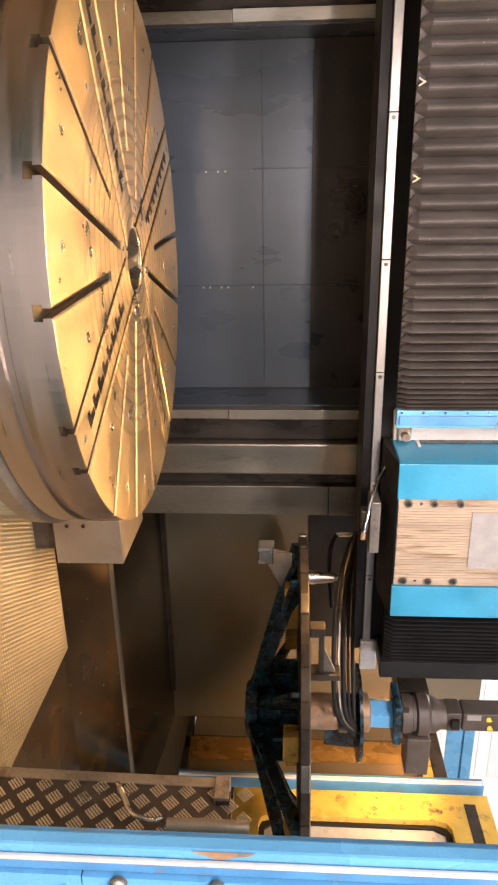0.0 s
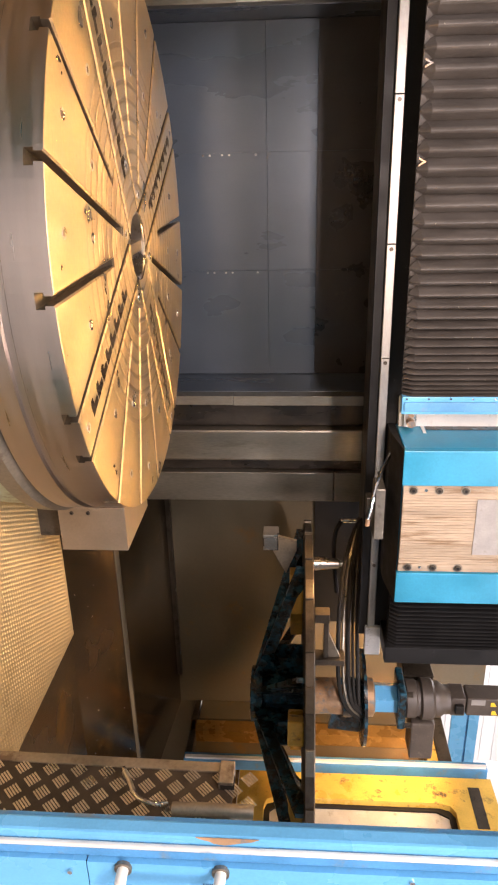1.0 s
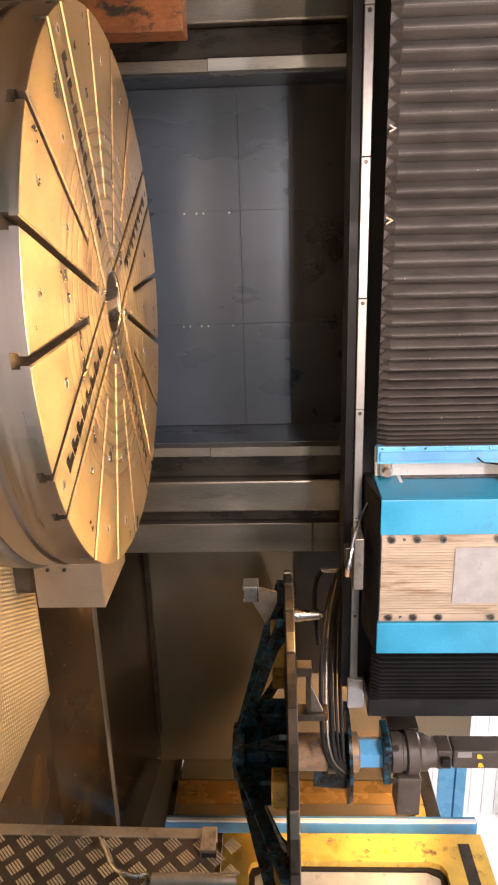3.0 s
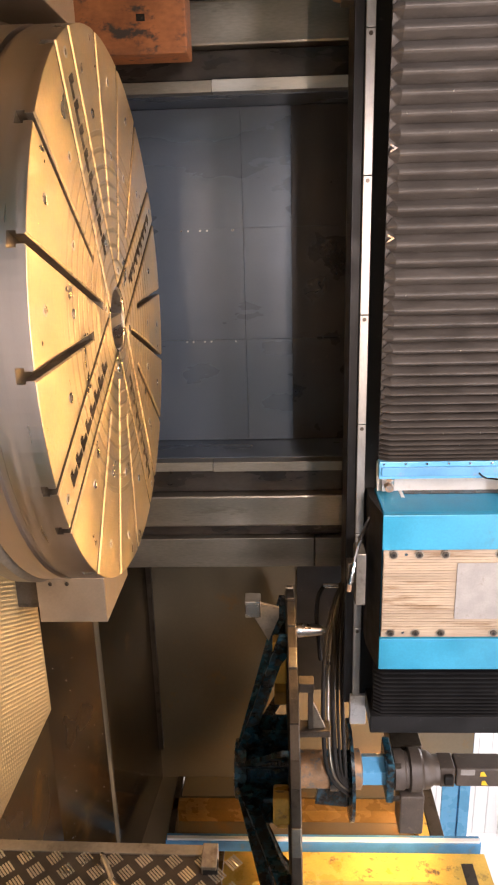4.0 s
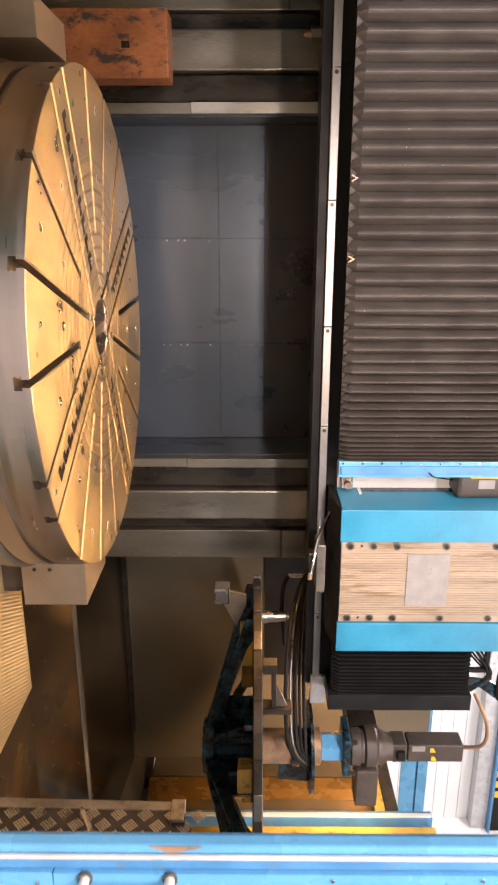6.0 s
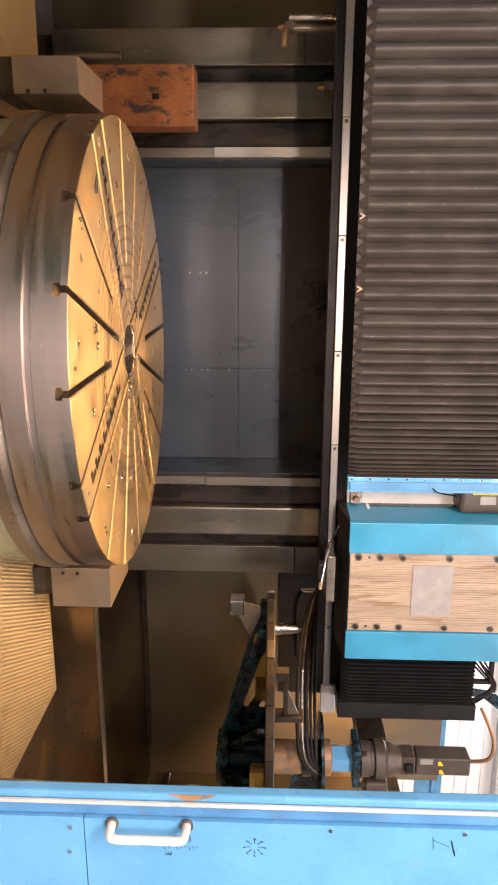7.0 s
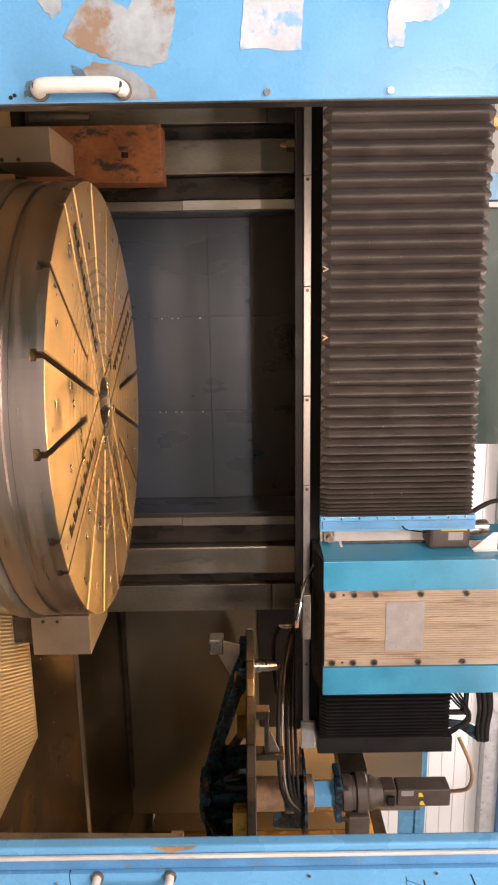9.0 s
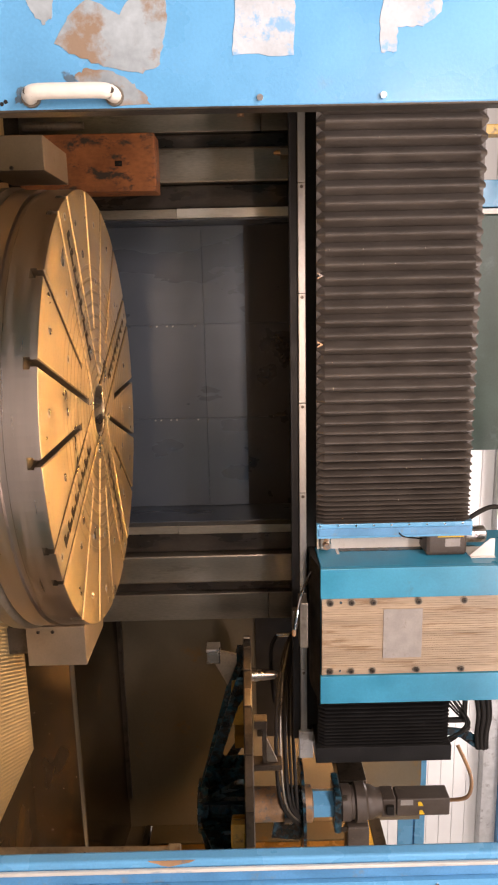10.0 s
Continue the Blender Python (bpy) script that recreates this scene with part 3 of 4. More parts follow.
part("end_plate", box(folds2[-1], 2.085, 0.195, 0.42, 1.845, 2.61, 0.003), BELLOWS_BLACK, east, "flat black end plate")

# ---- saddle with the ram ----
sd = empty("saddle", (SADDLE + 0.385, 0.4, 1.86), "cyan-blue saddle with a brown faced ram cover", "saddle")
X0, X1, X2, X3 = SADDLE, SADDLE + 0.165, SADDLE + 0.610, SADDLE + 0.771
part("body", box(X0, X3, 0.125, 0.64, 1.862, 4.2, 0.006), CYAN, sd)
part("front_cheek", box(X0 - 0.001, X1, 0.095, 0.124, 1.858, 4.2, 0.004), CYAN, sd)
part("front_cheek", box(X2, X3 + 0.001, 0.095, 0.124, 1.858, 4.2, 0.004), CYAN, sd)
face = part("ram_face", box(X1 + 0.002, X2 - 0.002, 0.108, 0.124, 1.866, 4.2, 0.002), BROWN_PLATE, sd, "brown grooved bonded face")
for k in range(29):
    xx = X1 + 0.030 + k * 0.01345
    w = random.uniform(0.0056, 0.0063)
    part("rib", box(xx - w, xx + w, 0.1035 + random.uniform(0, 0.0012), 0.1085, 1.868, 4.19, 0.0012), BROWN_PLATE, face)
part("tape_patch", box(X1 + 0.066, X1 + 0.345, 0.0995, 0.103, 2.19, 2.395, 0.001), TAPE, sd, "square of grey tape")
for z in (1.91, 2.022, 2.136, 2.372, 2.611, 2.85, 3.09):
    for xx in (X1 + 0.026, X2 - 0.026):
        part("washer", rod((xx, 0.1085, z), (xx, 0.1030, z), 0.021, 18), STEEL_GREY, sd)
        socket_screw(sd, xx, 0.1035, z, 0.015, STEEL_DARK)
for xx in (X1 + 0.026, X2 - 0.026):
    part("dowel", rod((xx, 0.108, 1.965), (xx, 0.104, 1.965), 0.007, 12), STEEL_BRIGHT, sd)
part("bed_plate", box(SADDLE - 0.139, SADDLE - 0.001, 0.385, 0.475, 1.87, 2.45, 0.003), WHITE, sd, "pale ground plate")
part("lower_lip", prism([(0.098, 1.857), (0.66, 1.857), (0.66, 1.83), (0.30, 1.825)], "x", X0 - 0.004, X3 + 0.002), BLACK, sd, "black lower wedge plate")
part("side_plate", box(X3 + 0.002, X3 + 0.02, 0.32, 0.64, 1.858, 4.2, 0.003), BLACK, sd, "black side plate")
part("side_recess", box(X0 - 0.0035, X0 - 0.0005, 0.34, 0.384, 1.99, 2.75, 0.001), TEAL, sd, "dark teal recess in the side")
part("edge_plate", box(X0 - 0.0045, X0 - 0.001, 0.30, 0.38, 1.97, 1.985, 0.001), WHITE, sd)
part("clamp", box(SADDLE - 0.10, SADDLE - 0.01, 0.35, 0.3845, 1.885, 1.945, 0.004), STEEL_BRIGHT, sd)
part("clamp_bolt", rod((SADDLE - 0.04, 0.31, 1.915), (SADDLE - 0.04, 0.35, 1.915), 0.018, 12), RUSTY_STEEL, sd)
part("clamp_bolt", rod((SADDLE - 0.08, 0.32, 1.915), (SADDLE - 0.08, 0.35, 1.915), 0.012, 12), RUSTY_STEEL, sd)
part("wire", tube([(SADDLE - 0.157, 0.188, 2.28), (SADDLE - 0.14, 0.18, 2.30), (SADDLE - 0.10, 0.27, 2.36), (SADDLE - 0.06, 0.34, 2.46), (SADDLE - 0.03, 0.37, 2.52)], 0.004, 6), BLACK, sd)

mt = empty("feed_motor", (SADDLE - 0.05, 0.33, 2.42), "brown servo motor with a yellow label on the saddle", "servo motor")
part("housing", box(SADDLE - 0.135, SADDLE - 0.002, 0.24, 0.42, 2.44, 2.66, 0.02), MOTOR, mt)
part("label", box(SADDLE - 0.137, SADDLE - 0.1365 + 0.002, 0.245, 0.275, 2.48, 2.63, 0), LABEL_YELLOW, mt, "yellow type label")
part("label", box(SADDLE - 0.10, SADDLE - 0.055, 0.2375, 0.2395, 2.54, 2.62, 0), TAPE, mt, "pale blank sticker")
part("label", box(SADDLE - 0.132, SADDLE - 0.108, 0.2375, 0.2395, 2.50, 2.64, 0), LABEL_YELLOW, mt, "yellow warning strip")
part("bracket", prism([(SADDLE - 0.006, 2.665), (SADDLE - 0.006, 2.80), (SADDLE - 0.10, 2.80), (SADDLE - 0.10, 2.775)], "y", 0.222, 0.230), WHITE, mt, "white triangular bracket")
part("bracket_foot", box(SADDLE - 0.006, SADDLE - 0.0015, 0.20, 0.36, 2.67, 2.80, 0.001), WHITE, mt)
part("coupling", rod((SADDLE - 0.09, 0.33, 2.66), (SADDLE - 0.09, 0.33, 2.78), 0.045, 20, bev=0.006), STEEL_BRIGHT, mt)
part("cable", tube([(SADDLE - 0.12, 0.35, 2.64), (SADDLE - 0.20, 0.33, 2.72), (SADDLE - 0.22, 0.40, 2.85), (SADDLE - 0.15, 0.5, 3.0)], 0.013, 10), BLACK, mt)

tp = empty("probe_block", (SADDLE + 0.36, 0.2, 1.70), "grey sensor block with a silver braided hose under the saddle", "sensor block")
part("block", box(SADDLE + 0.22, SADDLE + 0.48, 0.17, 0.30, 1.755, 1.80, 0.004), STEEL_GREY, tp)
part("block", box(SADDLE + 0.26, SADDLE + 0.36, 0.16, 0.22, 1.715, 1.745, 0.003), STEEL_DARK, tp)
part("hose", tube([(SADDLE + 0.10, 0.30, 1.83), (SADDLE + 0.16, 0.2, 1.775), (SADDLE + 0.25, 0.155, 1.745), (SADDLE + 0.36, 0.152, 1.725)], 0.009, 10), CHROME, tp, "braided silver hose")
part("fitting", rod((SADDLE + 0.36, 0.152, 1.725), (SADDLE + 0.395, 0.152, 1.722), 0.011, 12), RUSTY_STEEL, tp, "brass hose fitting")

# cable loom over the black bellows
cl = empty("cable_loom", (1.9, 0.35, 2.6), "bundle of black cables on a black arm", "cable loom")
part("arm", box(1.66, 1.93, 0.31, 0.335, 2.705, 2.73, 0.003), BLACK, cl)
for x in (1.66, 1.905):
    part("arm", box(x, x + 0.024, 0.31, 0.335, 2.605, 2.704, 0.003), BLACK, cl)
part("bracket", prism([(1.97, 2.605), (2.01, 2.605), (2.03, 2.70), (2.10, 2.78), (2.11, 2.86), (2.05, 2.85), (1.99, 2.74)], "y", 0.32, 0.345, 0.003), TEAL, cl)
for k in range(9):
    o = random.uniform(-0.02, 0.02)
    part("cable", tube([(1.48 + 0.02 * k, 0.43, 2.59), (1.58 + o, 0.38 + o, 2.69 + 0.008 * k), (1.70 + o, 0.32 + o, 2.755 + 0.010 * k), (1.85, 0.29 + o, 2.785 + 0.009 * k),
                        (1.99, 0.30 + o, 2.785 + 0.008 * k), (2.10 + 0.5 * o, 0.31, 2.80 + 0.007 * k)], 0.008 + 0.004 * (k % 3 == 0), 8), BLACK, cl)
for k in range(5):
    o = random.uniform(-0.015, 0.015)
    part("cable", tube([(1.67 + 0.03 * k, 0.36, 2.59), (1.76 + 0.03 * k, 0.33 + o, 2.66 + o), (1.90 + 0.015 * k, 0.31, 2.735 + o), (2.00 + o, 0.32, 2.71 - 0.012 * k),
                        (2.10, 0.36, 2.63 - 0.014 * k), (2.26 + o, 0.46, 2.50 - 0.01 * k)], 0.006, 8), BLACK, cl)

# coolant nozzles under the crossrail, beside the west column
for x, z, n in ((-1.285, 1.735, 0), (-1.57, 1.52, 1)):
    nz = empty("coolant_nozzle", (x, 0.86, z + 0.12), "oily brass and steel coolant nozzle under the crossrail", "nozzle", "coolant nozzles")
    part("pipe", rod((x, 0.86, z + 0.02), (x, 0.86, 1.80), 0.025, 14, bev=0.003), STEEL_GREY, nz)
    part("nut", rod((x, 0.86, z - 0.02), (x, 0.86, z + 0.03), 0.036, 6), STEEL_GREY, nz)
    if n:
        part("elbow", tube([(x, 0.86, z + 0.02), (x + 0.02, 0.84, z - 0.01), (x + 0.06, 0.83, z - 0.02), (x + 0.10, 0.83, z - 0.02)], 0.020, 10), RUSTY_STEEL, nz, "brass elbow", True)
        part("bright_bar", rod((x - 0.035, 0.82, z), (x - 0.035, 0.82, 1.80), 0.016, 12), STEEL_BRIGHT, nz, "bright steel bar")
    part("tip", lathe([(0.007, z - 0.055), (0.013, z - 0.04), (0.018, z - 0.01)], x, 0.86, 14), RUSTY_STEEL, nz)

nz = empty("coolant_fitting", (1.70, 0.98, 1.80), "small bright hose fitting under the crossrail", "hose fitting")
part("nut", rod((1.70, 0.98, 1.755), (1.70, 0.98, 1.80), 0.022, 6), STEEL_DARK, nz)
part("stem", rod((1.70, 0.98, 1.66), (1.70, 0.98, 1.755), 0.014, 14, bev=0.003), CHROME, nz, "bright stem", True)
part("hose", tube([(1.70, 0.98, 1.67), (1.76, 0.95, 1.63), (1.90, 0.90, 1.62), (2.10, 0.82, 1.64)], 0.013, 10), BLACK, nz)

# ---- tool magazine ----
MX, MY = 2.73, 0.66
mg = empty("tool_magazine", (MX, MY, 0.35), "oily teal tool magazine wheel on an upright axis", "tool magazine")
part("wheel", lathe([(0.12, 1.44), (1.02, 1.44), (1.045, 1.446), (1.045, 1.486), (1.02, 1.492), (0.12, 1.492)], MX, MY, 72), STEEL_DARK, mg, "dark steel wheel plate", True)
for k in range(24):
    a = radians(k * 15 + 4)
    b = box(1.02, 1.056, -0.06, 0.06, 1.444, 1.488, 0.004)
    bmesh.ops.rotate(b, cent=(0, 0, 0), matrix=Matrix.Rotation(a, 3, "Z"), verts=b.verts[:])
    bmesh.ops.translate(b, vec=(MX, MY, 0), verts=b.verts[:])
    part("gripper", b, (STEEL_DARK, STEEL_GREY, STEEL_DARK)[k % 3], mg)
part("hub", lathe([(0.15, 1.13), (0.165, 1.135), (0.165, 1.20), (0.12, 1.21), (0.115, 1.44)], MX, MY, 40), TEAL, mg, smooth=True)
for k in range(10):
    a = radians(k * 36 + 8)
    b = prism([(0.10, 1.15), (0.16, 1.15), (1.0, 1.40), (1.0, 1.44), (0.86, 1.44), (0.80, 1.405), (0.34, 1.27), (0.30, 1.30), (0.30, 1.44), (0.10, 1.44)], "y", -0.012, 0.012)
    bmesh.ops.rotate(b, cent=(0, 0, 0), matrix=Matrix.Rotation(a, 3, "Z"), verts=b.verts[:])
    bmesh.ops.translate(b, vec=(MX, MY, 0), verts=b.verts[:])
    part("arm", b, TEAL, mg)
    if k % 2 == 0:
        b = box(0.55, 0.80, -0.06, 0.06, 1.36, 1.44, 0.01)
        bmesh.ops.rotate(b, cent=(0, 0, 0), matrix=Matrix.Rotation(a + 0.3, 3, "Z"), verts=b.verts[:])
        bmesh.ops.translate(b, vec=(MX, MY, 0), verts=b.verts[:])
        part("pocket", b, YELLOW, mg, "chipped yellow tool pocket")
part("sleeve", lathe([(0.105, 1.492), (0.105, 1.68), (0.100, 1.69)], MX, MY, 40), RUSTY_STEEL, mg, "rust-stained bearing sleeve", True)
part("collar", lathe([(0.12, 1.68), (0.12, 1.73), (0.085, 1.76), (0.085, 1.79)], MX, MY, 40), TEAL, mg, smooth=True)
part("cable_disc", lathe([(0.25, 1.785), (0.28, 1.79), (0.28, 1.808), (0.05, 1.812)], MX, MY, 48), TEAL, mg, smooth=True)
part("gusset", prism([(MX - 0.12, 1.66), (MX + 0.24, 1.60), (MX + 0.26, 1.785), (MX - 0.12, 1.785)], "y", MY - 0.02, MY + 0.02), TEAL, mg)
part("bearing", lathe([(0.105, 1.812), (0.112, 1.82), (0.112, 1.86), (0.09, 1.87)], MX, MY, 40), RUSTY_STEEL, mg, smooth=True)
part("pedestal", lathe([(0.088, 1.87), (0.088, 2.00)], MX, MY, 6), BLUE, mg, "blue hexagonal gearbox foot")
part("flange", box(MX - 0.135, MX + 0.135, MY - 0.12, MY + 0.12, 2.00, 2.045, 0.01), TEAL, mg)
for dx in (-0.115, 0.115):
    part("flange_bolt", rod((MX + dx, MY - 0.10, 2.045), (MX + dx, MY - 0.10, 2.08), 0.017, 6), STEEL_DARK, mg)
part("gearbox", lathe([(0.098, 2.045), (0.112, 2.055), (0.112, 2.11), (0.102, 2.118), (0.102, 2.135), (0.122, 2.145), (0.122, 2.205), (0.106, 2.22), (0.106, 2.25), (0.085, 2.28), (0.085, 2.312)], MX, MY, 40), MOTOR, mg, smooth=True)
part("motor", box(MX - 0.066, MX + 0.066, MY - 0.066, MY + 0.066, 2.312, 2.40, 0.008), MOTOR, mg)
part("motor_plug", box(MX - 0.030, MX + 0.030, MY - 0.095, MY - 0.067, 2.335, 2.385, 0.006), BLACK, mg)
mb = part("motor_body", box(MX - 0.064, MX + 0.064, MY - 0.064, MY + 0.064, 2.405, 2.75, 0.010), MOTOR, mg, "dark brown servo motor body")
part("label", box(MX - 0.058, MX - 0.020, MY - 0.0665, MY - 0.0645, 2.43, 2.51, 0), TAPE, mb, "small pale type plate")
for dx, z in ((-0.026, 2.56), (0.036, 2.57)):
    part("warning_sign", prism([(MX + dx - 0.014, z - 0.018), (MX + dx + 0.014, z - 0.018), (MX + dx + 0.014, z + 0.018), (MX + dx - 0.018, z)], "y", MY - 0.0668, MY - 0.0645), LABEL_YELLOW, mb, "yellow warning triangle")
part("motor_cable", tube([(MX - 0.03, MY - 0.04, 2.75), (MX - 0.12, MY - 0.12, 2.84), (MX - 0.25, MY - 0.1, 2.86), (MX - 0.4, MY, 2.80)], 0.012, 8), RUSTY_STEEL, mg)
part("hanger", box(MX - 0.08, MX + 0.08, MY + 0.10, 1.81, 2.06, 2.24, 0.006), STEEL_DARK, mg, "dark hanging bracket")
part("side_box", box(MX + 0.125, MX + 0.40, MY - 0.08, MY + 0.08, 2.09, 2.23, 0.01), MOTOR, mg, "dark junction box")
# a tool holder and its square stop at the wheel's rim
part("stop_plate", prism([(1.69, 1.40), (1.75, 1.40), (1.90, 1.34), (1.66, 1.22), (1.66, 1.29)], "y", 0.715, 0.735), STEEL_GREY, mg)
part("stop_block", box(1.62, 1.72, 0.66, 0.76, 1.215, 1.30, 0.006), STEEL_BRIGHT, mg, "square steel stop block")
part("tool_taper", lathe([(0.042, 1.492), (0.040, 1.52), (0.026, 1.64), (0.016, 1.645), (0.014, 1.70), (0.020, 1.705), (0.020, 1.73)], 1.86, 0.76, 24), STEEL_BRIGHT, mg, "polished tool taper", True)
part("carrier_head", box(1.90, 1.955, 0.33, 0.40, 1.497, 1.575, 0.004), STEEL_DARK, mg)
part("carrier_stem", box(1.957, 2.19, 0.345, 0.385, 1.545, 1.572, 0.004), STEEL_DARK, mg)
part("carrier_gusset", prism([(2.04, 1.574), (2.19, 1.574), (2.19, 1.635)], "y", 0.355, 0.375), STEEL_GREY, mg)
part("carrier_base", box(2.192, 2.23, 0.33, 0.42, 1.494, 1.66, 0.004), STEEL_DARK, mg)
for k, r in enumerate((0.012, 0.009, 0.014, 0.008, 0.011)):
    d = 0.024 * k
    part("hose", tube([(MX - 0.02 - 0.03 * k, MY - 0.22, 1.78 - 0.006 * k), (MX - 0.22, MY - 0.26 + 0.4 * d, 1.655 + d), (MX - 0.58, MY - 0.20 + d, 1.63 + 1.15 * d), (MX - 0.90, MY - 0.02 + d, 1.66 + d),
                       (MX - 1.08, MY + 0.14, 1.73 + 0.4 * d), (MX - 1.12, MY + 0.2, 1.80)], r, 8), GUIDE if k == 1 else BLACK, mg, "grey hose" if k == 1 else "black hose")

pl = empty("rear_plate", (2.75, 1.82, 2.0), "tan oiled cover plate on the rear wall", "cover plate")
part("sheet", box(2.42, 3.00, 1.812, 1.838, 2.02, 2.36, 0.004), GOLD_PLATE, pl)
for x in (2.46, 2.96):
    for z in (2.06, 2.32):
        part("screw", rod((x, 1.812, z), (x, 1.806, z), 0.012, 12), STEEL_DARK, pl)
pi = empty("blue_pipe", (2.62, 1.66, 2.3), "dark blue painted pipe behind the gearbox", "pipe")
part("barrel", rod((2.62, 1.66, 2.36), (2.62, 1.66, 2.86), 0.085, 24, bev=0.008), BLUE_EDGE, pi, smooth=True)
part("collar", rod((2.62, 1.66, 2.40), (2.62, 1.66, 2.44), 0.10, 24, bev=0.004), STEEL_DARK, pi, smooth=True)
part("clamp", box(2.55, 2.69, 1.70, 1.838, 2.52, 2.56, 0.004), STEEL_DARK, pi)

# ---- east side wall of the tool store: dark recess, blue rail, yellow window frame ----
EX = 3.9
thing("wall_side_east_low", box(EX, EX + 0.05, -0.9, 1.88, 0.0, 0.56, 0), SHEET_BROWN, "oiled sheet lower side wall", "wall", kind="structure")
gd = empty("recess_frame", (EX, 1.5, 0.56), "amber oiled recess frame in the side wall", "frame")
part("back", box(EX + 0.10, EX + 0.12, 1.28, 1.84, 0.56, 2.45, 0), SHEET_BROWN, gd)
part("amber_edge", box(EX - 0.01, EX + 0.10, 1.50, 1.62, 0.56, 2.45, 0.004), AMBER, gd)
part("lower_end", box(EX - 0.01, EX + 0.10, 1.28, 1.84, 0.561, 0.61, 0.004), STEEL_DARK, gd)
part("upper_end", box(EX - 0.015, EX + 0.10, 1.28, 1.84, 2.38, 2.46, 0.004), YELLOW, gd)
part("stile", box(EX - 0.008, EX + 0.10, 1.64, 1.838, 0.62, 2.37, 0.004), SHEET_BROWN, gd)
part("rim", box(EX - 0.02, EX + 0.12, 1.26, 1.88, 2.462, 2.56, 0.004), STEEL_DARK, gd, "dark bare steel rim")
bp = empty("blue_rail", (EX, 1.24, 0.56), "blue upright rail with a worn white edge", "rail")
part("bar", box(EX - 0.03, EX + 0.10, 1.20, 1.27, 0.56, 2.80, 0.003), BLUE_EDGE, bp)
part("edge", box(EX - 0.05, EX - 0.031, 1.205, 1.232, 0.57, 2.79, 0.002), WHITE, bp, "worn white edge")
yf = empty("yellow_frame", (EX, 0.5, 0.99), "scuffed yellow door frame with a rounded window", "window frame")
win = prism([(-0.6, 0.99), (1.13, 0.99), (1.13, 2.80), (-0.6, 2.80)], "x", EX - 0.02, EX + 0.03)
hole = prism([(-0.5, 1.22), (-0.46, 1.18), (0.84, 1.18), (0.89, 1.20), (0.91, 1.26), (0.91, 2.40), (0.89, 2.47), (0.84, 2.50), (-0.46, 2.50), (-0.5, 2.46)], "x", EX - 0.1, EX + 0.1)
part("panel", cut(win, hole), YELLOW, yf)
part("seal", cut(prism([(-0.6, 1.10), (0.97, 1.10), (0.97, 2.60), (-0.6, 2.60)], "x", EX + 0.031, EX + 0.05),
                 prism([(-0.5, 1.24), (0.84, 1.22), (0.885, 1.28), (0.885, 2.38), (0.84, 2.46), (-0.5, 2.46)], "x", EX, EX + 0.1)), BLACK, yf, "black rubber seal")
part("pane", box(EX + 0.052, EX + 0.058, -0.55, 0.94, 1.15, 2.55, 0), GREY_PLATE, yf, "cloudy grey window pane")
part("upper_slot", box(EX - 0.0225, EX - 0.019, 0.72, 1.05, 2.62, 2.70, 0.001), STEEL_DARK, yf)
part("sill", box(EX, EX + 0.05, -0.6, 1.15, 0.565, 0.985, 0.003), AMBER, yf)

# ---- inner guard wall east of the table, facing the table ----
GX = 1.57
ig = empty("inner_guard", (GX, -1.3, 0.27), "low inner side guard of dark tread plate", "guard wall")
ig.rotation_euler = (0, radians(1.3), 0)
part("top_rail", box(GX - 0.004, GX + 0.05, -0.965, -0.925, 0.27, 1.15, 0.003), STEEL_GREY, ig)
tread = part("tread_plate", box(GX, GX + 0.008, -1.66, -0.966, 0.27, 1.20, 0.001), TREAD, ig, "dark aluminium tread plate")
bar = bmesh.new()
for k in range(5):
    box(GX - 0.0022, GX + 0.001, -0.018 + k * 0.009 - 0.0028, -0.018 + k * 0.009 + 0.0028, -0.021, 0.021, 0.001, bar)
bm = bmesh.new()
for i in range(21):
    for j in range(15):
        b = bar.copy()
        flip = radians(45 if (i + j) % 2 == 0 else -45)
        bmesh.ops.rotate(b, cent=(GX, 0, 0), matrix=Matrix.Rotation(flip, 3, "X"), verts=b.verts[:])
        bmesh.ops.translate(b, vec=(0, -1.65 + j * 0.0475, 0.30 + i * 0.0475), verts=b.verts[:])
        if (i + j) % 2 == 0:
            merge(bm, b)
        else:
            b.free()
tagged(part("tread_pattern", bm, TREAD_BAR, tread, "raised bright tread pattern"), kind="stuff")
part("square_tube", box(GX - 0.03, GX + 0.03, -1.03, -0.94, 1.151, 1.20, 0.003), STEEL_GREY, ig)
part("tube_bore", box(GX - 0.018, GX + 0.018, -1.032, -0.99, 1.158, 1.203, 0), BLACK, ig)
part("loop_handle", tube([(GX, -1.00, 0.84), (GX - 0.045, -1.01, 0.84), (GX - 0.05, -1.06, 0.87), (GX - 0.05, -1.12, 0.91), (GX - 0.05, -1.14, 0.97), (GX - 0.03, -1.12, 1.0), (GX, -1.12, 1.0)], 0.008, 10), STEEL_BRIGHT, ig, "bent steel loop handle", True)
part("lever", tube([(GX - 0.02, -1.13, 1.02), (GX - 0.025, -1.13, 1.10), (GX - 0.025, -1.13, 1.20), (GX - 0.02, -1.125, 1.27)], 0.022, 12), STEEL_GREY, ig, "worn cylindrical lever grip", True)
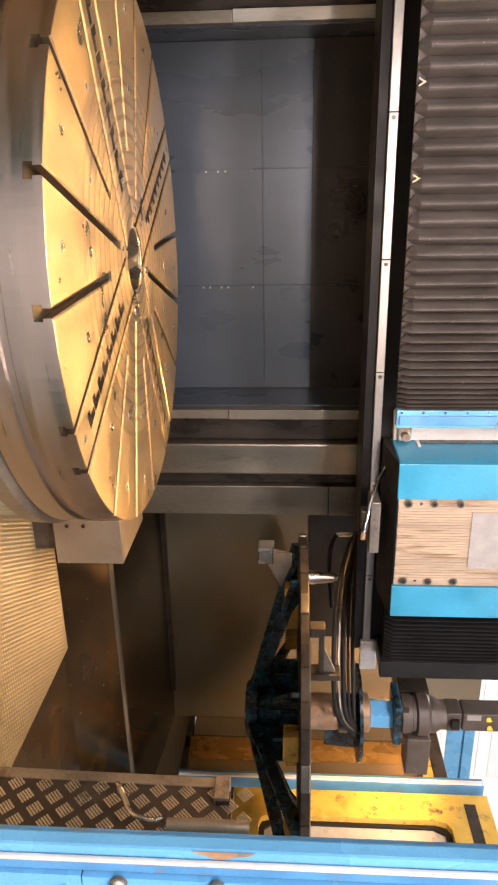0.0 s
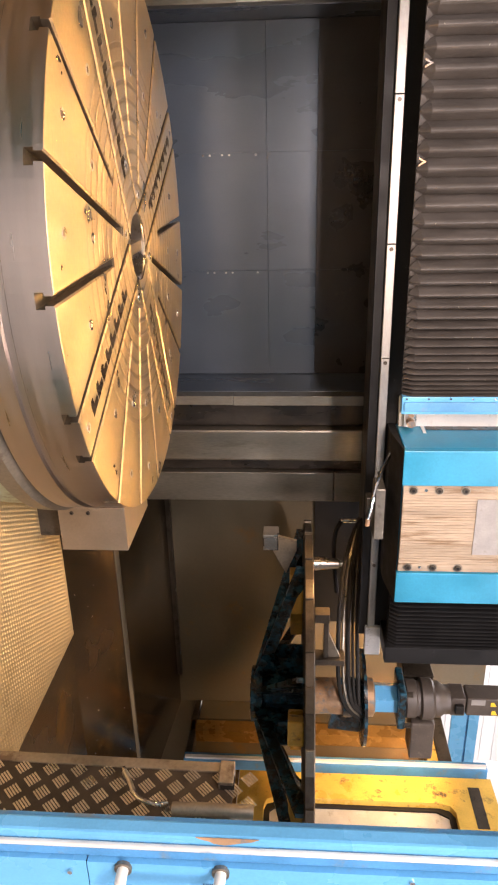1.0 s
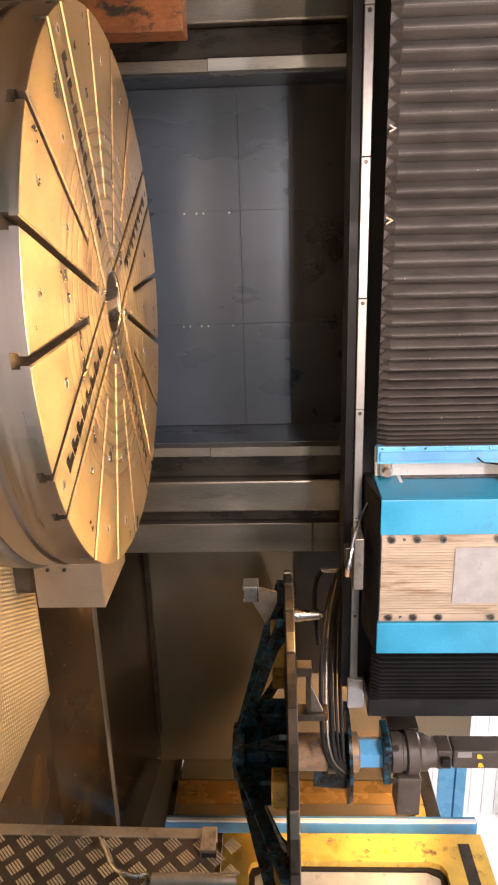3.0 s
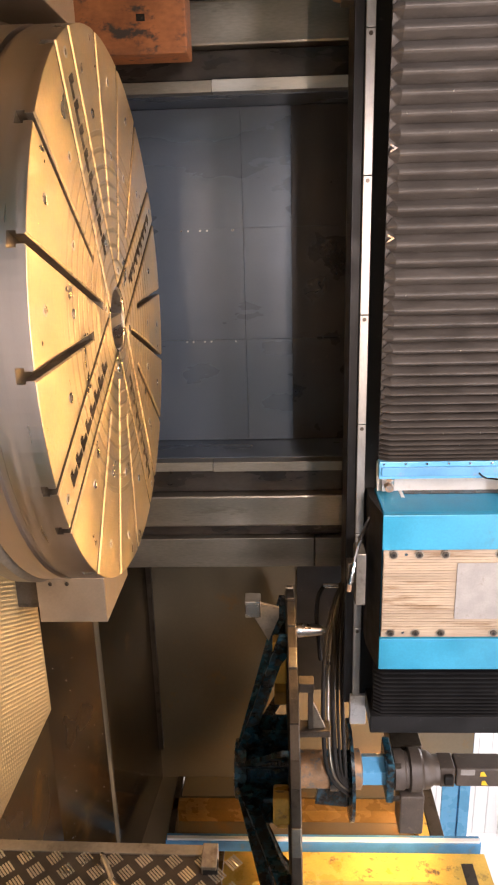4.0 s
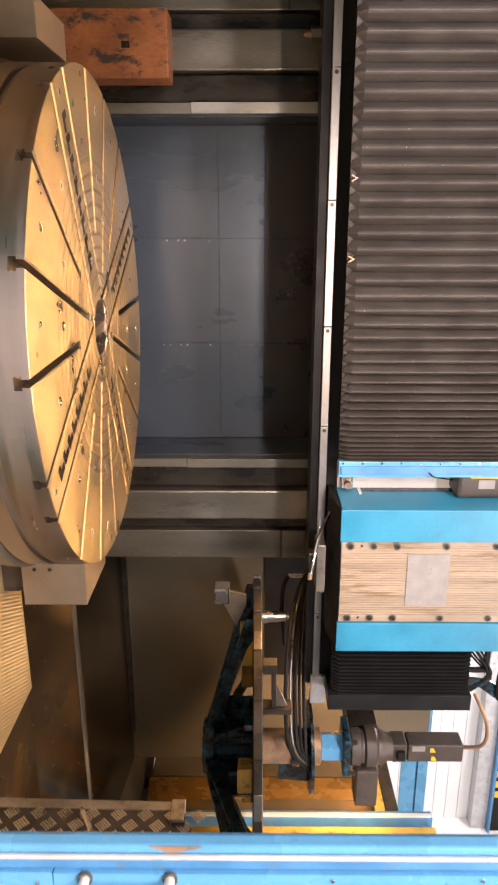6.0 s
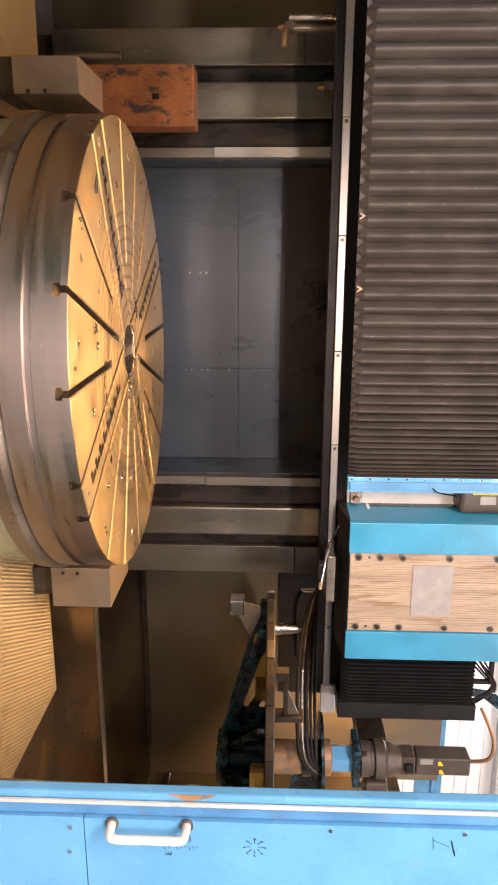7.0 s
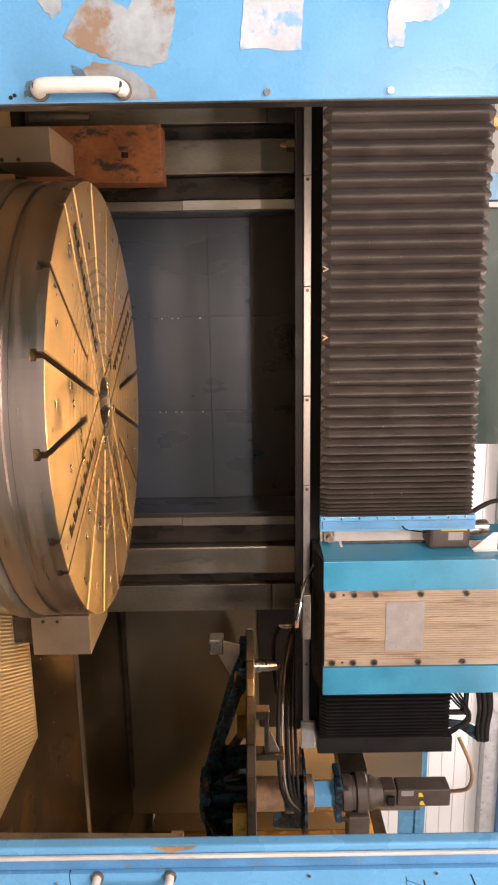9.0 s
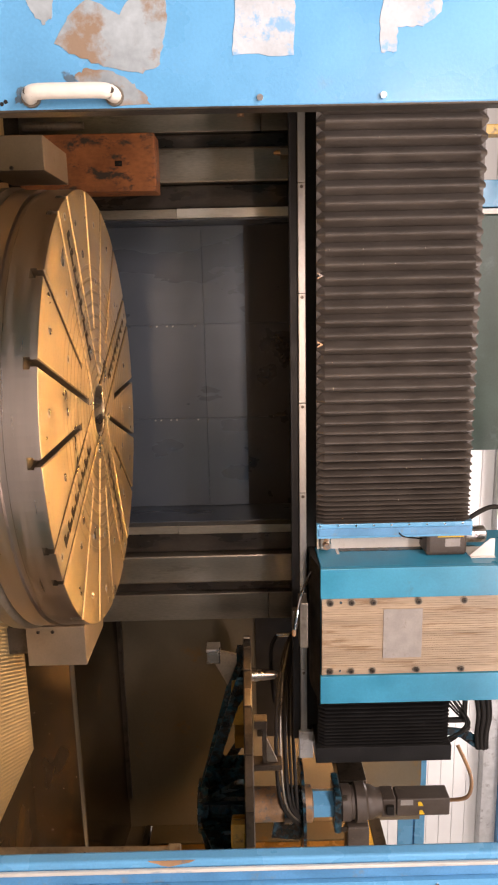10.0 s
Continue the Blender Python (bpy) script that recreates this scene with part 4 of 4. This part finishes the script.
# ---- doors ----
dr = empty("sliding_door", (1.4, -1.73, 0.05), "sky-blue painted sliding door with a pale handle and pen scribbles", "sliding door", "doors of the machine")
DY = -1.75
part("edge_flange", box(0.868, 0.893, DY - 0.012, DY + 0.022, 0.06, 2.42, 0.006), BLUE, dr)
part("worn_edge", box(0.888, 0.8985, DY - 0.022, DY - 0.0125, 0.06, 2.42, 0.003), WORN_EDGE, dr, "bare worn edge line")
part("edge_channel", box(0.894, 0.943, DY - 0.004, DY + 0.05, 0.06, 2.42, 0.003), BLUE_EDGE, dr)
slab = prism([(0.946, 0.06), (2.5, 0.06), (2.5, 0.998), (0.946, 0.998)], "y", DY - 0.012, DY + 0.03)
part("lower_panel", slab, BLUE, dr)
up = prism([(0.946, 1.001), (2.5, 1.001), (2.5, 2.42), (0.946, 2.42)], "y", DY - 0.014, DY + 0.03)
part("upper_panel", up, BLUE, dr)
hd = part("handle", tube([(0.957, DY - 0.012, 1.072), (0.957, DY - 0.050, 1.074), (0.962, DY - 0.06, 1.09), (0.962, DY - 0.06, 1.165), (0.962, DY - 0.06, 1.245), (0.957, DY - 0.050, 1.258), (0.957, DY - 0.012, 1.26)], 0.011, 14), WHITE_PLASTIC, dr, "pale worn bow handle", True)
for z in (1.072, 1.26):
    part("handle_foot", rod((0.957, DY - 0.012, z), (0.957, DY - 0.020, z), 0.017, 16), STEEL_GREY, hd)
for x, z in ((0.975, 0.965), (0.96, 1.62), (0.958, 1.95), (1.05, 0.96)):
    part("screw", rod((x, DY - 0.013, z), (x, DY - 0.018, z), 0.005, 10), CHROME, dr)
# pen marks: a small square, bars of unreadable script and a bolt-circle sketch
bm = bmesh.new()


def stroke(x0, z0, x1, z1, w=0.0016):
    d = Vector((x1 - x0, 0, z1 - z0))
    s = Vector((-d.z, 0, d.x)).normalized() * w
    p = [Vector((x0, DY - 0.0150, z0)) - s, Vector((x1, DY - 0.0150, z1)) - s, Vector((x1, DY - 0.0150, z1)) + s, Vector((x0, DY - 0.0150, z0)) + s]
    bm.faces.new([bm.verts.new(v) for v in p])


for a, b_ in (((0.992, 1.225), (0.992, 1.268)), ((0.992, 1.268), (1.008, 1.268)), ((1.008, 1.268), (1.008, 1.225)), ((1.008, 1.225), (0.992, 1.225))):
    stroke(*a, *b_, 0.0009)
for k in range(9):
    z = 1.20 + k * 0.0105
    stroke(1.022, z, 1.034 - 0.004 * (k % 3), z + 0.004, 0.0009)
for k in range(5):
    stroke(1.040 + 0.006 * (k % 2), 1.205 + k * 0.004, 1.052, 1.206 + k * 0.003, 0.0008)
for k in range(8):
    a = radians(45 * k)
    stroke(1.018 + 0.010 * math.cos(a), 1.43 + 0.010 * math.sin(a), 1.018 + 0.022 * math.cos(a), 1.43 + 0.022 * math.sin(a), 0.0009)
    stroke(1.018 + 0.026 * math.cos(a), 1.427 + 0.026 * math.sin(a), 1.021 + 0.026 * math.cos(a), 1.433 + 0.026 * math.sin(a), 0.0016)
part("pen_sketch", bm, INK, dr, "faint pen sketch")
bm = bmesh.new()
stroke(0.980, 1.918, 1.026, 1.930, 0.0018)
stroke(0.965, 2.04, 1.006, 2.056, 0.0018)
stroke(0.968, 1.872, 1.006, 1.876, 0.0006)
stroke(0.999, 1.915, 0.979, 1.872, 0.0006)
part("scratch", bm, BLACK, dr, "black scratch")
part("chip", prism([(0.8685, 1.215), (0.8685, 1.335), (0.876, 1.32), (0.880, 1.30), (0.887, 1.27), (0.884, 1.25), (0.878, 1.24), (0.873, 1.222)], "y", DY - 0.0126, DY - 0.0119), RUSTY_STEEL, dr, "bare rusty chip in the paint")

dl = empty("sliding_door", (-1.6, -1.73, 0.05), "sky-blue painted sliding door with peeled tape patches", "sliding door", "doors of the machine")
part("panel", box(-2.5, -0.892, DY - 0.012, DY + 0.03, 0.06, 2.42, 0.004), BLUE, dl)
# Edge in shade, coloured dark here; the east door's flange is blue.
part("edge_flange", box(-0.9, -0.889, DY - 0.011, DY + 0.032, 0.06, 2.42, 0.003), STEEL_DARK, dl, "door edge with its shade put into the colour")
hd = part("handle", tube([(-0.915, DY - 0.012, 1.078), (-0.915, DY - 0.036, 1.080), (-0.918, DY - 0.046, 1.098), (-0.918, DY - 0.048, 1.16), (-0.918, DY - 0.046, 1.222), (-0.915, DY - 0.036, 1.240), (-0.915, DY - 0.012, 1.242)], 0.0145, 16), WHITE_PLASTIC, dl, "white worn bow handle", True)
for z in (1.078, 1.242):
    part("handle_foot", rod((-0.915, DY - 0.012, z), (-0.915, DY - 0.020, z), 0.019, 16), STEEL_GREY, hd, "grimy handle foot")
    part("handle_screw", rod((-0.917, DY - 0.050, z), (-0.917, DY - 0.0525, z), 0.006, 12), STEEL_DARK, hd)
for z in (1.53, 1.775):
    part("screw", rod((-0.907, DY - 0.012, z), (-0.907, DY - 0.018, z), 0.0065, 12), CHROME, dl)


def patch(name, pts, mat, label):
    out = []
    for (xa, za), (xb, zb) in zip(pts, pts[1:] + pts[:1]):
        for k in range(5):
            j = 0.0 if k == 0 else 0.0028
            out.append((xa + (xb - xa) * k / 5 + random.uniform(-j, j), za + (zb - za) * k / 5 + random.uniform(-j, j)))
    part(name, prism(out, "y", DY - 0.0132, DY - 0.0115), mat, dl, label)


patch("tape_patch", [(-1.012, 1.13), (-0.985, 1.18), (-0.968, 1.235), (-0.955, 1.30), (-0.972, 1.335), (-1.02, 1.345), (-1.06, 1.352), (-1.10, 1.35), (-1.10, 1.29), (-1.06, 1.26), (-1.09, 1.20), (-1.06, 1.16)], RESIDUE, "peeled grey tape with brown glue")
patch("tape_patch", [(-1.16, 1.06), (-1.08, 1.085), (-1.045, 1.11), (-1.06, 1.13), (-1.16, 1.15)], RESIDUE, "peeled grey tape with brown glue")
patch("tape_patch", [(-0.985, 1.478), (-0.984, 1.598), (-1.07, 1.602), (-1.13, 1.60), (-1.13, 1.49), (-1.05, 1.484)], RESIDUE_PALE, "pale square of old tape")
patch("tape_patch", [(-0.985, 1.77), (-0.987, 1.80), (-1.03, 1.80), (-1.03, 1.85), (-1.055, 1.885), (-1.12, 1.885), (-1.12, 1.78), (-1.04, 1.765)], RESIDUE_PALE, "flaked pale tape remains")
patch("tape_patch", [(-0.898, 1.235), (-0.899, 1.315), (-0.92, 1.30), (-0.945, 1.27), (-0.962, 1.235), (-0.968, 1.19), (-0.952, 1.165), (-0.935, 1.18), (-0.93, 1.235)], RESIDUE, "bare patch worn beside the handle")

GRIME = material("dark_hand_grime", (0.07, 0.12, 0.16), 0.5, 0.0, (0.10, 0.33, 0.57), 0.50, 22, 0.1, 120, 0.3)
patch("grime", [(-0.905, 1.045), (-0.930, 1.050), (-0.938, 1.066), (-0.925, 1.072), (-0.908, 1.066)], GRIME, "dark hand grime beside the handle")
patch("grime", [(-0.940, 1.17), (-0.952, 1.166), (-0.966, 1.152), (-0.960, 1.14), (-0.944, 1.15)], GRIME, "dark hand grime beside the handle")
for x, z in ((-0.905, 1.018), (-0.909, 1.026)):
    part("drill_hole", rod((x, DY - 0.0122, z), (x, DY - 0.0132, z), 0.004, 10), BLACK, dl)

# front header and sills that close the opening
thing("lintel", box(-2.6, 2.6, -1.70, -1.60, 2.45, 2.9, 0.004), BLUE, "blue sheet header above the sliding doors", "lintel", kind="structure")
thing("sill", box(-2.5, 2.5, -1.715, -1.66, 0.0, 0.30, 0.004), BLUE, "blue sheet sill below the doors", "sill", kind="structure")
fx = empty("machine_lamp", (0, -1.56, 2.45), "slim tube lamp under the header", "lamp")
part("housing", box(-0.85, 0.85, -1.60, -1.52, 2.235, 2.45, 0.006), WHITE, fx)

# ---- hall behind the machine ----
bb = empty("blue_beam", (6.0, 2.9, 0), "bright blue steel beam behind the machine", "beam")
part("flange", box(3.2, 9.0, 2.80, 2.83, 2.95, 3.10, 0.004), BLUE, bb)
part("flange", box(3.2, 9.0, 2.80, 2.83, 3.12, 3.22, 0.004), BLUE, bb)
part("web", box(3.2, 9.0, 2.83, 2.95, 3.0, 3.2, 0.002), BLUE_EDGE, bb)
for x in (4.0, 8.4):
    part("leg", box(x - 0.08, x + 0.08, 2.84, 3.0, 0.0, 2.95, 0.004), BLUE_EDGE, bb)
cb = empty("crane_beam", (2, 6.0, 5.0), "grey crane runway beam with black and yellow marking on the wall", "crane beam")
part("web", box(-9, 9, 5.95, 6.148, 4.98, 5.22, 0.006), GREY_PLATE, cb)
part("flange", box(-9, 9, 5.85, 6.148, 5.222, 5.26, 0.004), BLUE_EDGE, cb)
part("marking", box(-9, 9, 5.90, 6.148, 5.262, 5.44, 0.004), BLACK, cb)
for k in range(12):
    part("yellow_mark", box(6.0 + k * 0.20, 6.12 + k * 0.20, 5.892, 5.899, 5.28, 5.42, 0.001), LABEL_YELLOW, cb)
cab = empty("dark_green_cabinet", (-0.1, 3.4, 0), "tall dark green machine cabinet with a blue frame", "cabinet")
part("body", box(-1.14, 0.95, 3.0, 3.8, 0, 4.4, 0.01), GREEN_DARK, cab)
part("edge", box(-1.19, -1.145, 2.98, 3.2, 0, 4.4, 0.004), WHITE, cab)
part("frame_post", box(-1.42, -1.20, 2.95, 3.2, 0, 4.4, 0.006), BLUE, cab)
part("foot_plate", box(0.20, 0.94, 2.96, 2.995, 0, 3.55, 0.006), BLUE, cab, "blue lower frame plate")
part("yellow_post", box(-1.86, -1.78, 2.95, 3.1, 0, 4.4, 0.006), YELLOW, cab)

for x, w in ((-0.15, 1.11), (1.50, 0.21)):
    lf = empty("work_lamp", (x, 0.5, 1.79), "slim warm work lamp recessed under the crossrail", "lamp", "work lamps under the crossrail")
    part("housing", box(x - w, x + w, 0.555, 0.645, 1.787, 1.803, 0.001), WHITE, lf)

# metal chips that lie about
bm = bmesh.new()


def chip(p, n, size):
    """A small curled flake on a surface with the normal n."""
    u = Vector(n).orthogonal().normalized()
    u.rotate(Matrix.Rotation(random.uniform(0, 6.28), 3, Vector(n)))
    v = Vector(n).cross(u)
    h = Vector(n) * size * 0.25
    q = Vector(p) + Vector(n) * 0.0008
    w = [bm.verts.new(q + d) for d in (-u * size, -v * size * 0.3 + h, u * size, v * size * 0.3 + h)]
    bm.faces.new(w)


for _ in range(90):
    a, r = random.uniform(0, 6.28), 0.97 * math.sqrt(random.random())
    chip((r * math.cos(a), r * math.sin(a), TOP), (0, 0, 1), random.uniform(0.0015, 0.004))
for _ in range(70):
    chip((random.uniform(1.05, 1.87), random.uniform(-1.3, 0.1), 0.2955), (0, 0, 1), random.uniform(0.002, 0.005))
for _ in range(60):
    y = random.uniform(0.2, 0.75)
    chip((random.uniform(1.4, 3.6), y, 0.18 + (y - 0.12) * 0.243 + 0.002), (0, -0.236, 0.972), random.uniform(0.003, 0.007))
thing("metal_chips", bm, STEEL_BRIGHT, "scattered bright metal chips", "metal chips", kind="stuff")
bm = bmesh.new()
for _ in range(60):
    k = random.randrange(1, len(folds) - 1)
    chip((folds[k], 0.194, random.uniform(1.9, 2.6)), (0, -1, 0), random.uniform(0.002, 0.006))
tagged(part("stuck_chip", bm, STEEL_BRIGHT, west, "bright chips stuck to the pleats"), kind="stuff")
for x in (-0.60, -0.27):
    part("clip", prism([(x - 0.016, 1.853), (x - 0.009, 1.853), (x, 1.869), (x + 0.009, 1.853), (x + 0.016, 1.853), (x, 1.882)], "y", 0.191, 0.1945), RUSTY_STEEL, west, "brass corner clip")
